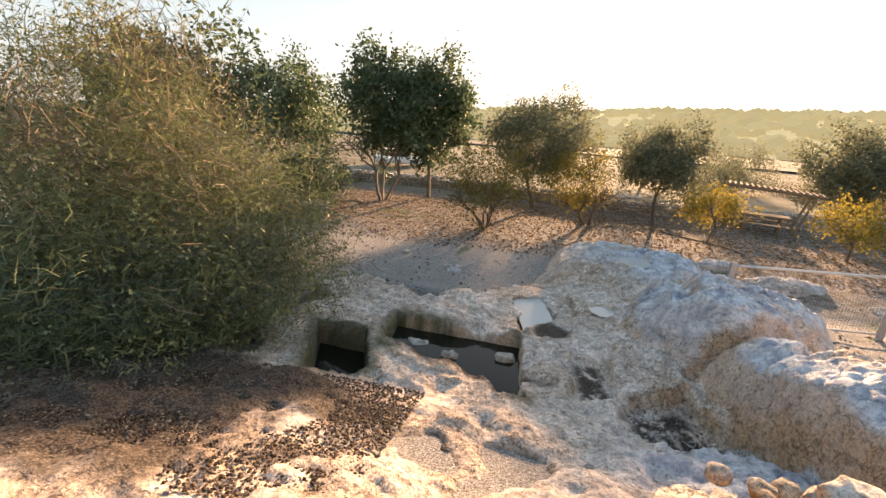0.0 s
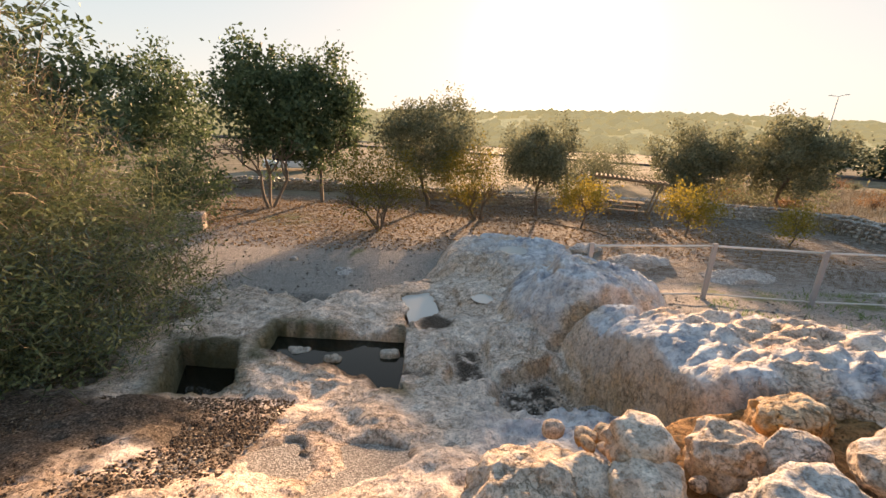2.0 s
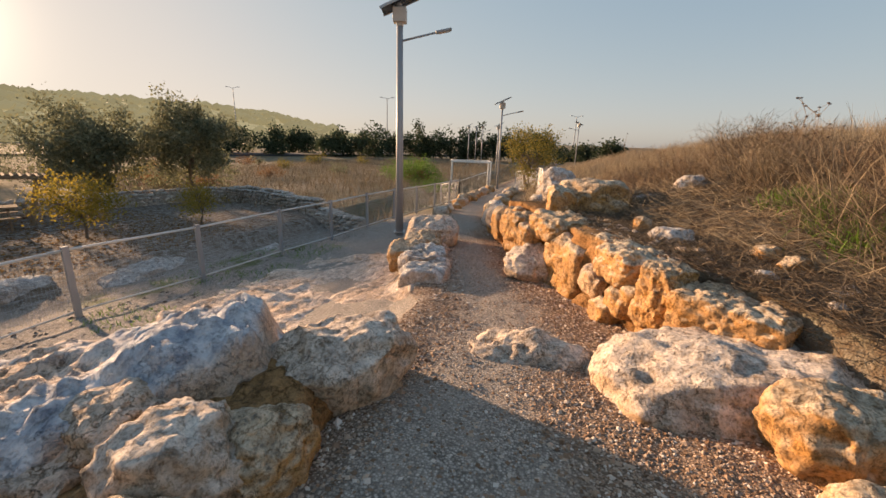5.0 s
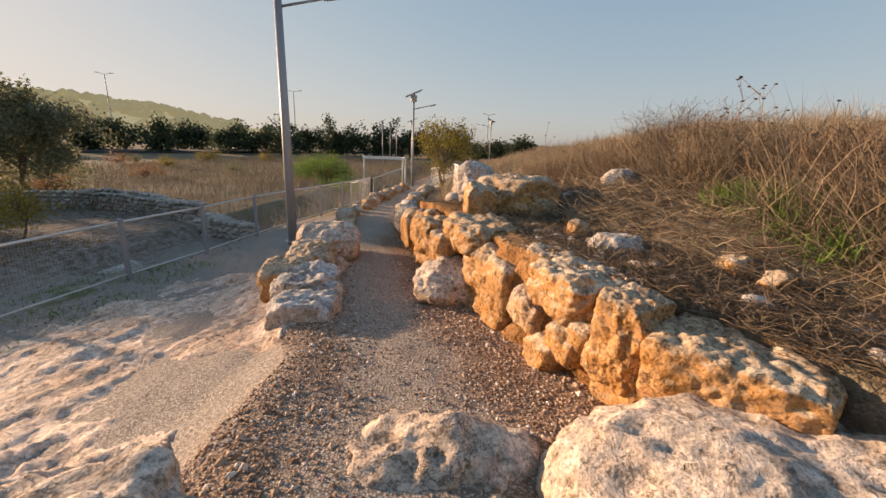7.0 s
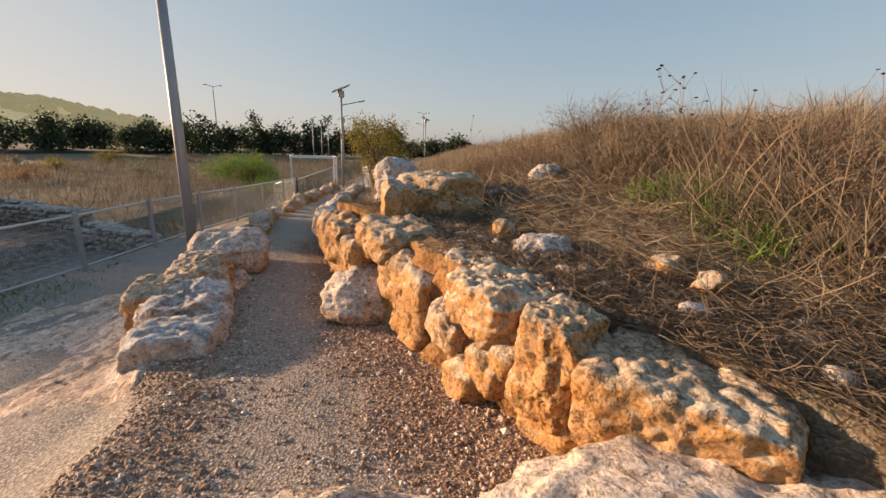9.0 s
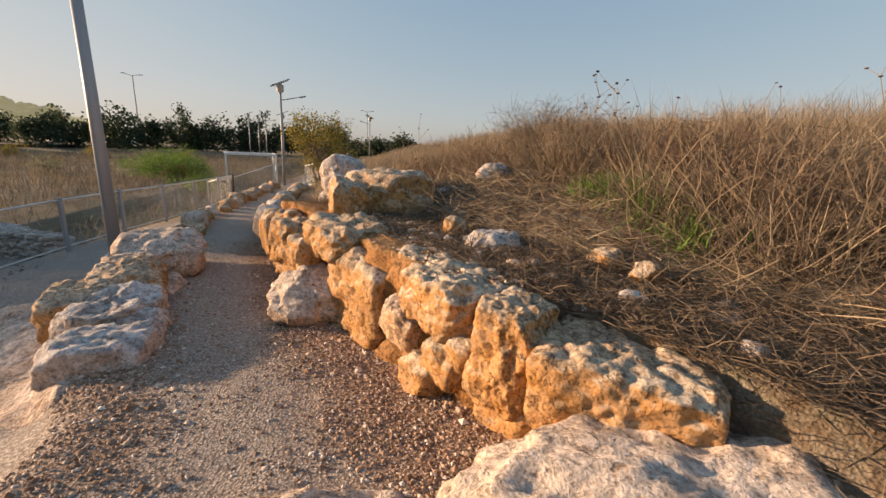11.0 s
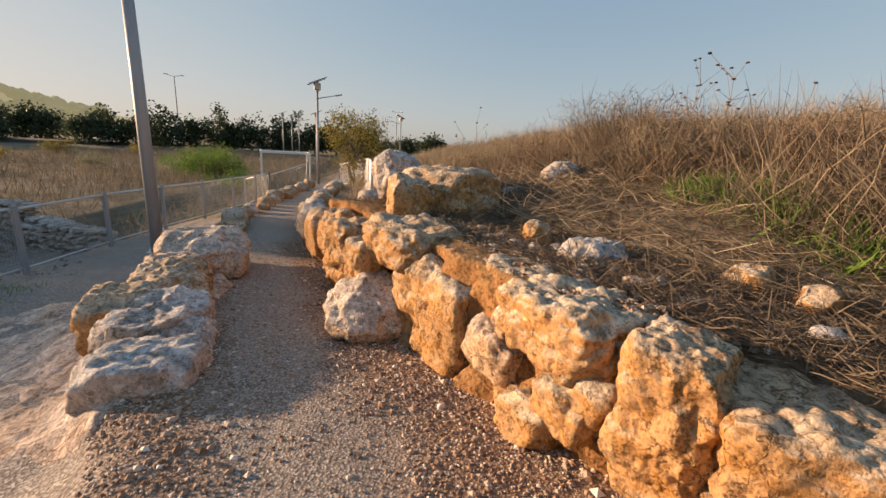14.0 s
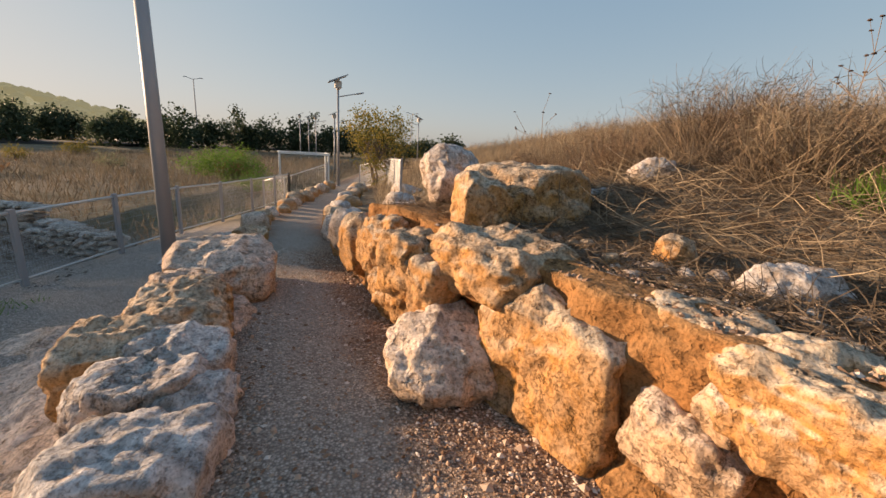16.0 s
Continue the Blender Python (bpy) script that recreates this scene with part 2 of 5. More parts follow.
SEED = plain("seed_head", (0.07, 0.045, 0.035), 0.9, 0, 0.3, 40)
PEBBLE, nt, b = material("pebble", 0.9, 0.25)
g = nt.nodes.new("ShaderNodeNewGeometry")
nt.links.new(ramp(nt, g.outputs["Random Per Island"], [(0.0, (0.15, 0.085, 0.05)), (0.5, (0.36, 0.235, 0.155)), (0.85, (0.52, 0.40, 0.30)), (1.0, (0.72, 0.64, 0.56))]), b.inputs["Base Color"])
YARD_PEBBLE, nt, b = material("yard_pebble", 0.9, 0.25)
g = nt.nodes.new("ShaderNodeNewGeometry")
nt.links.new(ramp(nt, g.outputs["Random Per Island"], [(0.0, (0.08, 0.06, 0.05)), (0.6, (0.20, 0.17, 0.14)), (1.0, (0.46, 0.43, 0.39))]), b.inputs["Base Color"])
SOIL_CRUMB, nt, b = material("soil_crumb", 0.95, 0.1)
g = nt.nodes.new("ShaderNodeNewGeometry")
nt.links.new(ramp(nt, g.outputs["Random Per Island"], [(0.0, (0.045, 0.03, 0.022)), (0.8, (0.13, 0.09, 0.06)), (1.0, (0.30, 0.24, 0.18))]), b.inputs["Base Color"])
STEEL = plain("galvanised_steel", (0.42, 0.43, 0.44), 0.5, 0.75, 0.18, 14)
RAIL = plain("bright_galvanised_rail", (0.62, 0.62, 0.61), 0.45, 0.35, 0.1, 14)
POLE = plain("grey_painted_steel", (0.33, 0.34, 0.36), 0.55, 0.3, 0.1, 8)
BOX = plain("beige_housing", (0.52, 0.47, 0.42), 0.6, 0, 0.1)
SOLAR = plain("solar_glass", (0.035, 0.045, 0.075), 0.18, 0, 0.15, 30)
WHITE = plain("white_paint", (0.78, 0.77, 0.74), 0.5, 0, 0.06)
CARGLASS = plain("dark_glass", (0.02, 0.022, 0.025), 0.08, 0, 0.1)
RUBBER = plain("rubber", (0.03, 0.03, 0.03), 0.8, 0, 0.2)
HOSE = plain("hose", (0.14, 0.12, 0.10), 0.9, 0, 0.1)
TIMBER = plain("weathered_timber", (0.26, 0.19, 0.13), 0.85, 0, 0.35, 25)
TIMBER.node_tree.nodes["Principled BSDF"].inputs["Specular IOR Level"].default_value = 0.05
ASPHALT = plain("asphalt", (0.06, 0.06, 0.062), 0.9, 0, 0.2, 5)
HILL, nt, b = material("hill_scrubland_haze_glow", 0.95, 0.1)
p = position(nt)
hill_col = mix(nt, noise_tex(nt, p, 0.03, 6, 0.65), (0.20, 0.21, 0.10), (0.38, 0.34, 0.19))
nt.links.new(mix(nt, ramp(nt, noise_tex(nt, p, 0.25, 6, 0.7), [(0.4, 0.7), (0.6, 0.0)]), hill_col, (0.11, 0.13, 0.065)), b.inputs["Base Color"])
# Faint warm emission put in for the haze before the distant hill.
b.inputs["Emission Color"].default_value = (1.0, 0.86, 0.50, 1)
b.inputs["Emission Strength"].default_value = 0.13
WATER, nt, b = material("still_water", 0.02, 0.5)
b.inputs["Base Color"].default_value = (0.016, 0.015, 0.010, 1)
b.inputs["IOR"].default_value = 1.33
bump(nt, b, noise_tex(nt, position(nt), 3, 2), 0.03, 0.01)

PUDDLE, nt, b = material("sky_pale_puddle", 0.06, 0.5)
# Pale base colour stands in for the bright sky reflected in the water.
b.inputs["Base Color"].default_value = (0.50, 0.50, 0.47, 1)
b.inputs["IOR"].default_value = 1.33


# ---- shape helpers ----
rng = np.random.default_rng(7)


def hash3(i, j, k, seed):
    h = (i * 374761393 + j * 668265263 + k * 2147483647 + seed * 144665) & 0xFFFFFFFF
    h = ((h ^ (h >> 13)) * 1274126177) & 0xFFFFFFFF
    return ((h ^ (h >> 16)) & 0xFFFF) / 65535.0


def vnoise(p, seed=0):
    """Smooth value noise in -1..1 at points p (n, 3)."""
    f = np.floor(p)
    i = f.astype(np.int64)
    u = p - f
    u = u * u * (3 - 2 * u)
    out = 0
    for dx in (0, 1):
        for dy in (0, 1):
            for dz in (0, 1):
                w = (u[:, 0] if dx else 1 - u[:, 0]) * (u[:, 1] if dy else 1 - u[:, 1]) * (u[:, 2] if dz else 1 - u[:, 2])
                out = out + w * hash3(i[:, 0] + dx, i[:, 1] + dy, i[:, 2] + dz, seed)
    return out * 2 - 1


def fbm(p, octaves=4, seed=0, gain=0.5):
    out, a = 0, 1.0
    for o in range(octaves):
        out = out + a * vnoise(p * 2.03 ** o, seed + o * 17)
        a *= gain
    return out


def fbm2(x, y, scale, octaves=4, seed=0, gain=0.5):
    shape = np.shape(x)
    q = np.stack([np.ravel(x) * scale, np.ravel(y) * scale, np.full(np.size(x), 0.37 + seed)], 1)
    return fbm(q, octaves, seed, gain).reshape(shape)


def step(a, b, v):
    t = np.clip((v - a) / (b - a), 0, 1)
    return t * t * (3 - 2 * t)


def mesh(name, verts, faces, mat, parent=None, smooth=False, label="", attrs=None):
    me = bpy.data.meshes.new(name)
    me.from_pydata(np.asarray(verts, float).tolist(), [], np.asarray(faces).tolist() if isinstance(faces, np.ndarray) else faces)
    me.materials.append(mat)
    if smooth:
        me.polygons.foreach_set("use_smooth", np.ones(len(me.polygons), bool))
    for key, vals in (attrs or {}).items():
        me.attributes.new(key, 'FLOAT', 'POINT').data.foreach_set("value", np.asarray(vals, np.float32).ravel())
    me.update()
    ob = new(name, me)
    if parent:
        ob.parent = parent
    if label:
        tagged(ob, label)
    return ob


def part(name, bm, mat, parent, label="", smooth=False):
    me = bpy.data.meshes.new(name)
    bmesh.ops.recalc_face_normals(bm, faces=bm.faces[:])
    bm.to_mesh(me)
    bm.free()
    me.materials.append(mat)
    if smooth:
        me.polygons.foreach_set("use_smooth", np.ones(len(me.polygons), bool))
    ob = new(name, me)
    ob.parent = parent
    if label:
        tagged(ob, label)
    return ob


def thing(name, m, label, category, group="", kind=""):
    ob = new(name)
    ob.matrix_basis = m
    ob.empty_display_size = 0.1
    return tagged(ob, label, category, group, kind)


def box(bm, cx, cy, cz, sx, sy, sz, rot=None, bevel=0.0):
    m = Matrix.Translation((cx, cy, cz)) @ (rot or Matrix()) @ Matrix.Diagonal((sx, sy, sz, 1))
    made = bmesh.ops.create_cube(bm, size=1, matrix=m)
    if bevel:
        edges = {e for v in made["verts"] for e in v.link_edges}
        bmesh.ops.bevel(bm, geom=list(edges), offset=bevel, segments=2, affect='EDGES', profile=0.5)
    return bm


def rod(bm, a, c, r0, r1=None, seg=8):
    a, c = Vector(a), Vector(c)
    d = c - a
    m = Matrix.Translation((a + c) / 2) @ d.to_track_quat('Z', 'Y').to_matrix().to_4x4()
    bmesh.ops.create_cone(bm, cap_ends=True, segments=seg, radius1=r0, radius2=r0 if r1 is None else r1, depth=d.length, matrix=m)
    return bm


def tubes(segs, sides=5):
    """Verts and faces of tapered tubes: rows of (a, c, r0, r1) as one array (n, 8)."""
    segs = np.asarray(segs, float)
    a, c, r0, r1 = segs[:, 0:3], segs[:, 3:6], segs[:, 6], segs[:, 7]
    d = c - a
    d /= np.maximum(np.linalg.norm(d, axis=1, keepdims=True), 1e-9)
    ref = np.where(np.abs(d[:, 2:3]) > 0.9, np.array([[1.0, 0, 0]]), np.array([[0, 0, 1.0]]))
    u = np.cross(d, ref)
    u /= np.maximum(np.linalg.norm(u, axis=1, keepdims=True), 1e-9)
    w = np.cross(d, u)
    ang = np.arange(sides) * 2 * np.pi / sides
    ring = u[:, None] * np.cos(ang)[None, :, None] + w[:, None] * np.sin(ang)[None, :, None]
    v = np.concatenate([a[:, None] + ring * r0[:, None, None], c[:, None] + ring * r1[:, None, None]], 1)
    k = np.arange(sides)
    quad = np.stack([k, (k + 1) % sides, (k + 1) % sides + sides, k + sides], 1)
    f = (np.arange(len(segs)) * 2 * sides)[:, None, None] + quad[None]
    return v.reshape(-1, 3), f.reshape(-1, 4)


def unit(n):
    v = rng.normal(size=(n, 3))
    return v / np.linalg.norm(v, axis=1, keepdims=True)


def leaves(centres, length, width, droop=0.0, flat=0.0):
    """Folded four-cornered leaves, each an island of its own, at the centres."""
    n = len(centres)
    d = unit(n)
    d[:, 2] = d[:, 2] * (1 - flat) - droop
    d /= np.linalg.norm(d, axis=1, keepdims=True)
    s = np.cross(d, unit(n))
    s /= np.maximum(np.linalg.norm(s, axis=1, keepdims=True), 1e-9)
    k = np.cross(d, s)
    L = length * rng.uniform(0.6, 1.3, (n, 1))
    W = width * rng.uniform(0.7, 1.3, (n, 1))
    v = np.stack([centres - d * L / 2, centres + s * W / 2 + k * W * 0.2, centres + d * L / 2, centres - s * W / 2 + k * W * 0.2], 1)
    f = np.arange(n)[:, None] * 4 + np.array([[0, 1, 2, 3]])
    return v.reshape(-1, 3), f


def blades(roots, tips_off, width, bow=0.15):
    """Bent strips from root to tip, three pieces long."""
    n = len(roots)
    side = np.cross(tips_off, unit(n))
    side /= np.maximum(np.linalg.norm(side, axis=1, keepdims=True), 1e-9)
    sag = unit(n) * np.linalg.norm(tips_off, axis=1, keepdims=True) * bow
    rows = []
    for t, w in ((0, 1.0), (0.4, 0.85), (0.75, 0.6)):
        c = roots + tips_off * t + sag * (4 * t * (1 - t))
        rows += [c - side * width * w / 2, c + side * width * w / 2]
    rows.append(roots + tips_off)
    v = np.stack(rows, 1)
    base = (np.arange(n) * 7)[:, None]
    quads = np.concatenate([base + np.array([[0, 1, 3, 2]]), base + np.array([[2, 3, 5, 4]])])
    tris = base + np.array([[4, 5, 6]])
    return v.reshape(-1, 3), quads.tolist() + tris.tolist()


ICO = {}


def ico(sub):
    if sub not in ICO:
        bm = bmesh.new()
        bmesh.ops.create_icosphere(bm, subdivisions=sub, radius=1)
        ICO[sub] = (np.array([v.co[:] for v in bm.verts]), np.array([[v.index for v in f.verts] for f in bm.faces]))
        bm.free()
    return ICO[sub]


def rock_shape(sx, sy, sz, seed, block=4.0, rough=0.12, sub=5, cuts=7, depth=0.16):
    """A weathered stone of that size: a squared ball with chipped planes, lumps and pits."""
    v, f = ico(sub)
    r = np.random.default_rng(seed)
    p = v / (np.abs(v) ** block).sum(1, keepdims=True) ** (1 / block)
    for _ in range(cuts + 12):
        n = r.normal(size=3)
        n /= np.linalg.norm(n)
        lim = (p @ n).max() * (1 - r.uniform(0.2, 1.0) * depth * 1.5)
        p = p - np.maximum(p @ n - lim, 0)[:, None] * n
    s = np.array([sx, sy, sz]) / 2
    p = p * s
    size = (sx * sy * sz) ** (1 / 3)
    off = r.uniform(-50, 50, 3)
    amp = rough * size
    lump = fbm(p / size * 1.9 + off, 3, seed) * 0.5
    ridged = (0.5 - np.abs(fbm(p / size * 3.4 + off, 3, seed + 5))) * 0.42 + (0.4 - np.abs(fbm(p / size * 7.5 + off, 2, seed + 7))) * 0.24
    grain = fbm(p / 0.10 + off, 3, seed + 9, 0.6) * 0.085 * min(1.0, 0.6 / size)
    return p + v * ((lump + ridged) * amp + grain * size * 0.55)[:, None], f


# ---- the lie of the land ----
PATH_X = np.array([-30, -2, 0, 2.5, 4.5, 6.9, 8.07, 9.1, 10.9, 12.8, 16, 22, 29, 60])
PATH_Y = np.array([-3, -0.2, -0.1, 0.1, 0.4, 0.62, 1.15, 1.6, 2.3, 3.0, 3.9, 4.6, 5.0, 5.0])
PATH_Z = np.array([0.3, 0.0, -0.12, -0.25, -0.40, -0.61, -0.71, -0.77, -0.90, -1.03, -1.25, -1.5, -1.65, -1.9])
BANK_X = np.array([-30, -2, 2, 4.3, 5.4, 6.3, 7.0, 7.7, 8.3, 9.0, 9.6, 10.4, 11.5, 13, 16, 22, 29, 60])
BANK_Y = np.array([-5, -2.4, -2.2, -2.1, -1.75, -1.35, -0.85, -0.4, -0.05, 0.35, 0.75, 1.15, 1.65, 2.15, 2.95, 3.6, 4.0, 4.0])


def land(x, y):
    """Height of the ground, and how near it is to the path (1 on it)."""
    x, y = np.asarray(x, float), np.asarray(y, float)
    py, pz, by = np.interp(x, PATH_X, PATH_Y), np.interp(x, PATH_X, PATH_Z), np.interp(x, BANK_X, BANK_Y)
    yard = -2.03 + 0.03 * fbm2(x, y, 0.25, 3, 3)
    near = np.maximum(-0.1 - 0.36 * y, -2.03)
    right = np.interp(y, [0.0, 1.7, 2.4, 4.7, 6.0, 7.3, 8.3, 9.8], [-0.25, -0.62, -0.92, -1.42, -1.62, -1.76, -1.84, -2.08])
    lower = near + (right - near) * step(2.0, 5.0, x)
    far = step(12, 26, x)
    lower = lower * (1 - far) + (pz - 0.25 - 0.28 * np.clip(y - py - 1.5, 0, 3.8)) * far
    lower = lower - 0.5 * step(7.45, 8.3, y) * step(11.0, 13.0, x) * step(14.0, 10.5, y)
    lower = np.where(y > 11, yard, np.maximum(lower, -2.4))
    on_path = 1 - step(0.85, 1.45, np.abs(y - py) * (1 - 0.2 * step(7, 8, x)))
    # level gravel from the middle of the path to the foot of the wall
    lower = np.where(y < py, pz + 0.06 * np.clip(py - y - 0.9, 0, 1.5), lower)
    z = lower + (pz - lower) * on_path
    on_path = np.maximum(on_path, np.where((y < py) & (x > 2), 1.0, 0.0))
    # the hillside beyond the retaining stones
    back = by - y
    edge = 0.14 - 1.0 * step(10.8, 14, x) - 0.35 * step(14, 30, x)
    crest = 1.75 - 0.35 * step(14, 30, x) - 2.2 * step(30, 60, x)
    rise = np.clip((back - 1.5) / 8.0, 0, 1)
    hill = edge + 0.05 * np.clip(back, 0, 1.5) + (crest - edge) * (rise * (1.5 - 0.5 * rise))
    hill = hill + 0.05 * fbm2(x, y, 0.8, 4, 11) * step(0.3, 2, back)
    low = step(5.9, 4.6, x)
    hill = hill - 0.45 * low * (1 - step(1.0, 3.0, back))
    z = z + (hill - z) * step(0.05, 0.4, back)
    z = z + 0.018 * fbm2(x, y, 2.2, 4, 5)
    dist = np.hypot(x, y)
    z = z * (1 - step(60, 130, dist)) + (-2.2) * step(60, 130, dist)
    return z, on_path * (1 - step(0.0, 0.3, back))


def land_z(x, y):
    return float(land(np.array([x]), np.array([y]))[0][0])


# ---- bedrock with the cut basins ----
def mass(x, y, corners, z0, tilt, steep=2.4, lip=0.14, reach=0.4, seed=0):
    """A rock mass over a convex outline: a tilted, pitted top, a rounded lip and steep flanks."""
    cx, cy = sum(c[0] for c in corners) / len(corners), sum(c[1] for c in corners) / len(corners)
    wx, wy = x + 0.15 * fbm2(x, y, 1.1, 2, seed), y + 0.15 * fbm2(x, y, 1.1, 2, seed + 7)
    inside = np.full(np.shape(x), 9.0)
    for (ax, ay), (bx, by) in zip(corners, corners[1:] + corners[:1]):
        n = math.hypot(bx - ax, by - ay)
        inside = np.minimum(inside, ((bx - ax) * (wy - ay) - (by - ay) * (wx - ax)) / n)
    swell = 0.07 * fbm2(x, y, 0.9, 2, seed + 13)
    top = z0 + tilt[0] * (x - cx) + tilt[1] * (y - cy) + swell
    return top - lip * np.clip(1 - inside / reach, 0, 1) ** 2 - steep * np.maximum(-inside, 0)


def smax(a, b, k=0.12):
    h = np.clip(0.5 + 0.5 * (a - b) / k, 0, 1)
    return b + (a - b) * h + k * h * (1 - h)


def slot(x, y, corners, soft, uneven=0.025):
    """1 inside the convex outline, falling to 0 over soft metres outside it."""
    inside = np.full(np.shape(x), 9.0)
    for (ax, ay), (bx, by) in zip(corners, corners[1:] + corners[:1]):
        n = math.hypot(bx - ax, by - ay)
        inside = np.minimum(inside, ((bx - ax) * (y - ay) - (by - ay) * (x - ax)) / n)
    wob = uneven * fbm2(x, y, 3.0, 3, 21)
    return step(-soft, 0.0, inside + wob), inside


BASIN = [(-1.95, 4.85), (0.03, 4.10), (0.0, 5.80), (-2.02, 5.92)]
WELL = [(-2.55, 3.78), (-1.95, 4.15), (-2.36, 5.12), (-3.08, 5.18)]
POOL = [(0.12, 6.42), (0.55, 6.85), (0.40, 7.85), (-0.12, 7.68)]
TRENCH = [(1.25, 3.65), (2.35, 3.35), (2.0, 4.6), (1.35, 4.45)]
GAP = [(0.75, 4.35), (1.25, 4.45), (1.15, 5.35), (0.7, 5.2)]

gx, gy = np.meshgrid(np.arange(-4.4, 11.4, 0.031), np.arange(0.5, 12.3, 0.031), indexing="ij")
gz, _ = land(gx, gy)
rough = fbm2(gx, gy, 1.6, 6, 31, 0.55)
fine = fbm2(gx, gy, 9.0, 4, 37, 0.6)
shelf = np.maximum(-0.06 - 0.365 * gy, -1.52 - 0.075 * (gy - 4.2))
shelf = smax(shelf, np.full_like(shelf, -1.95), 0.2) + 0.06 * rough
# outline of the bare shelf, broken by soil
reach = np.minimum(2.1 - gx + 0.15 * gy, gx + 3.7) + 0.35 * rough
reach = np.minimum(reach, 7.4 + 0.75 * np.clip(gx + 1.5, 0, 3) - gy + 0.5 * rough)
z = np.where(reach > 0, shelf, shelf - 0.6 * step(0, -0.35, reach))
BACK = [(0.75, 8.9), (2.1, 8.1), (3.5, 8.2), (4.0, 9.6), (2.9, 11.2), (1.2, 11.3)]
APRON = [(0.55, 8.2), (1.0, 6.6), (2.2, 5.9), (2.7, 7.2), (2.2, 9.0), (0.9, 9.2)]
MIDDLE = [(2.3, 5.9), (2.75, 5.35), (3.9, 5.5), (4.4, 6.4), (3.7, 7.1), (2.5, 7.0)]
FRONT = [(2.62, 2.5), (4.2, 1.85), (4.85, 2.25), (4.0, 3.8), (2.95, 5.1), (2.42, 4.85), (2.50, 3.7)]
LEDGE = [(1.35, 4.55), (2.2, 4.6), (2.4, 5.6), (1.7, 6.3), (1.05, 5.9)]
z = smax(z, mass(gx, gy, BACK, -1.20, (0.06, -0.06), 1.3, 0.18, 0.7, 11), 0.10)
z = smax(z, mass(gx, gy, APRON, -1.50, (0.16, -0.02), 0.55, 0.12, 0.5, 23), 0.10)
z = smax(z, mass(gx, gy, LEDGE, -1.50, (0.05, -0.02), 0.9, 0.07, 0.3, 29), 0.06)
z = smax(z, mass(gx, gy, MIDDLE, -0.66, (-0.24, -0.06), 1.5, 0.16, 0.5, 37), 0.07)
# the mass with the quarried face
z = smax(z, mass(gx, gy, FRONT, -0.30, (0.16, -0.20), 3.2, 0.11, 0.35, 41), 0.05)
SHOULDER = [(3.8, 2.1), (4.9, 1.9), (5.2, 2.6), (4.4, 3.2)]
z = smax(z, mass(gx, gy, SHOULDER, -0.26, (-0.06, -0.12), 0.9, 0.12, 0.4, 47), 0.10)
# clefts between the masses
for ax, ay, bx, by, wide, deep in ((2.35, 6.0, 2.62, 7.5, 0.22, 0.20), (2.2, 5.05, 3.3, 5.35, 0.14, 0.16), (2.5, 4.3, 3.3, 4.75, 0.10, 0.13)):
    along = np.clip(((gx - ax) * (bx - ax) + (gy - ay) * (by - ay)) / ((bx - ax) ** 2 + (by - ay) ** 2), 0, 1)
    away = np.hypot(gx - ax - along * (bx - ax), gy - ay - along * (by - ay)) + 0.10 * fbm2(gx, gy, 2.2, 3, 67)
    z = z - deep * step(wide, 0.0, away)
flat = gz + 0.03 + 0.12 * fbm2(gx, gy, 0.7, 4, 41, 0.5)
flat = np.where((gx > 4.2) & (gy > 1.5) & (gy < 6.9), flat, gz - 0.5)
edge = np.minimum(np.minimum(gy - (1.75 + 0.12 * (gx - 5)), 6.5 - gy), np.minimum(gx - 4.4, 11.0 - gx)) + 0.3 * rough
z = smax(z, flat - 0.5 * step(0.3, -0.2, edge), 0.08)
high = step(-1.62, -1.35, z) * step(0.5, 1.4, gx) * step(6.6, 5.4, gx)
ridge = 0.45 - np.abs(fbm2(gx + 0.3 * rough, gy * 0.7 + 0.3 * rough, 2.4, 4, 51))
furrow = 0.42 - np.abs(fbm2(gx * 0.9 - gy * 0.5, gx * 0.35 + gy * 0.8, 4.2, 3, 53))
gu, gv = np.gradient(z, 0.031)
level = 1 / (1 + 0.8 * np.minimum(gu * gu + gv * gv, 9))
pocket = np.clip(np.abs(fbm2(gx + 0.2 * rough, gy, 1.7, 4, 59, 0.6)) - 0.12, 0, 0.5)
soft_rough = fbm2(gx, gy, 1.6, 2, 31, 0.55)
z = z + 0.045 * (rough * level + soft_rough * (1 - level)) * (0.7 + 0.5 * high) + level * (0.012 * fine * (0.8 + high) + 0.05 * ridge * (0.3 + high) + 0.065 * furrow * (0.25 + high) + 0.10 * pocket * (0.5 + high))
# soil lying in hollows; the first two patches also stand for the shrub's shade
soil = np.zeros_like(z)
for cx, cy, rx, ry, turn in ((-3.9, 2.5, 2.7, 1.3, -8), (-2.3, 3.0, 1.5, 0.55, -16), (-0.72, 2.5, 0.26, 0.34, 20), (-0.05, 2.62, 0.3, 0.2, 0), (-0.55, 4.72, 1.1, 0.22, -14), (0.55, 6.2, 0.3, 0.5, 20)):
    c, s = math.cos(radians(turn)), math.sin(radians(turn))
    u, v = ((gx - cx) * c + (gy - cy) * s) / rx, (-(gx - cx) * s + (gy - cy) * c) / ry
    soil = np.maximum(soil, 1 - step(0.7, 1.15, np.hypot(u, v) + 0.35 * fbm2(gx, gy, 2.5, 5, 61)))
z = z + (0.05 * step(-1.2, -2.0, gx) - 0.05 * step(-2.0, -1.2, gx)) * soil
weathered = step(-1.42, -1.05, z) * step(0.5, 1.4, gx) * step(-0.35, 0.35, rough + 0.25 + 0.2 * step(4.8, 7, gy)) * step(6.2, 4.8, gx)
moss = np.zeros_like(z)
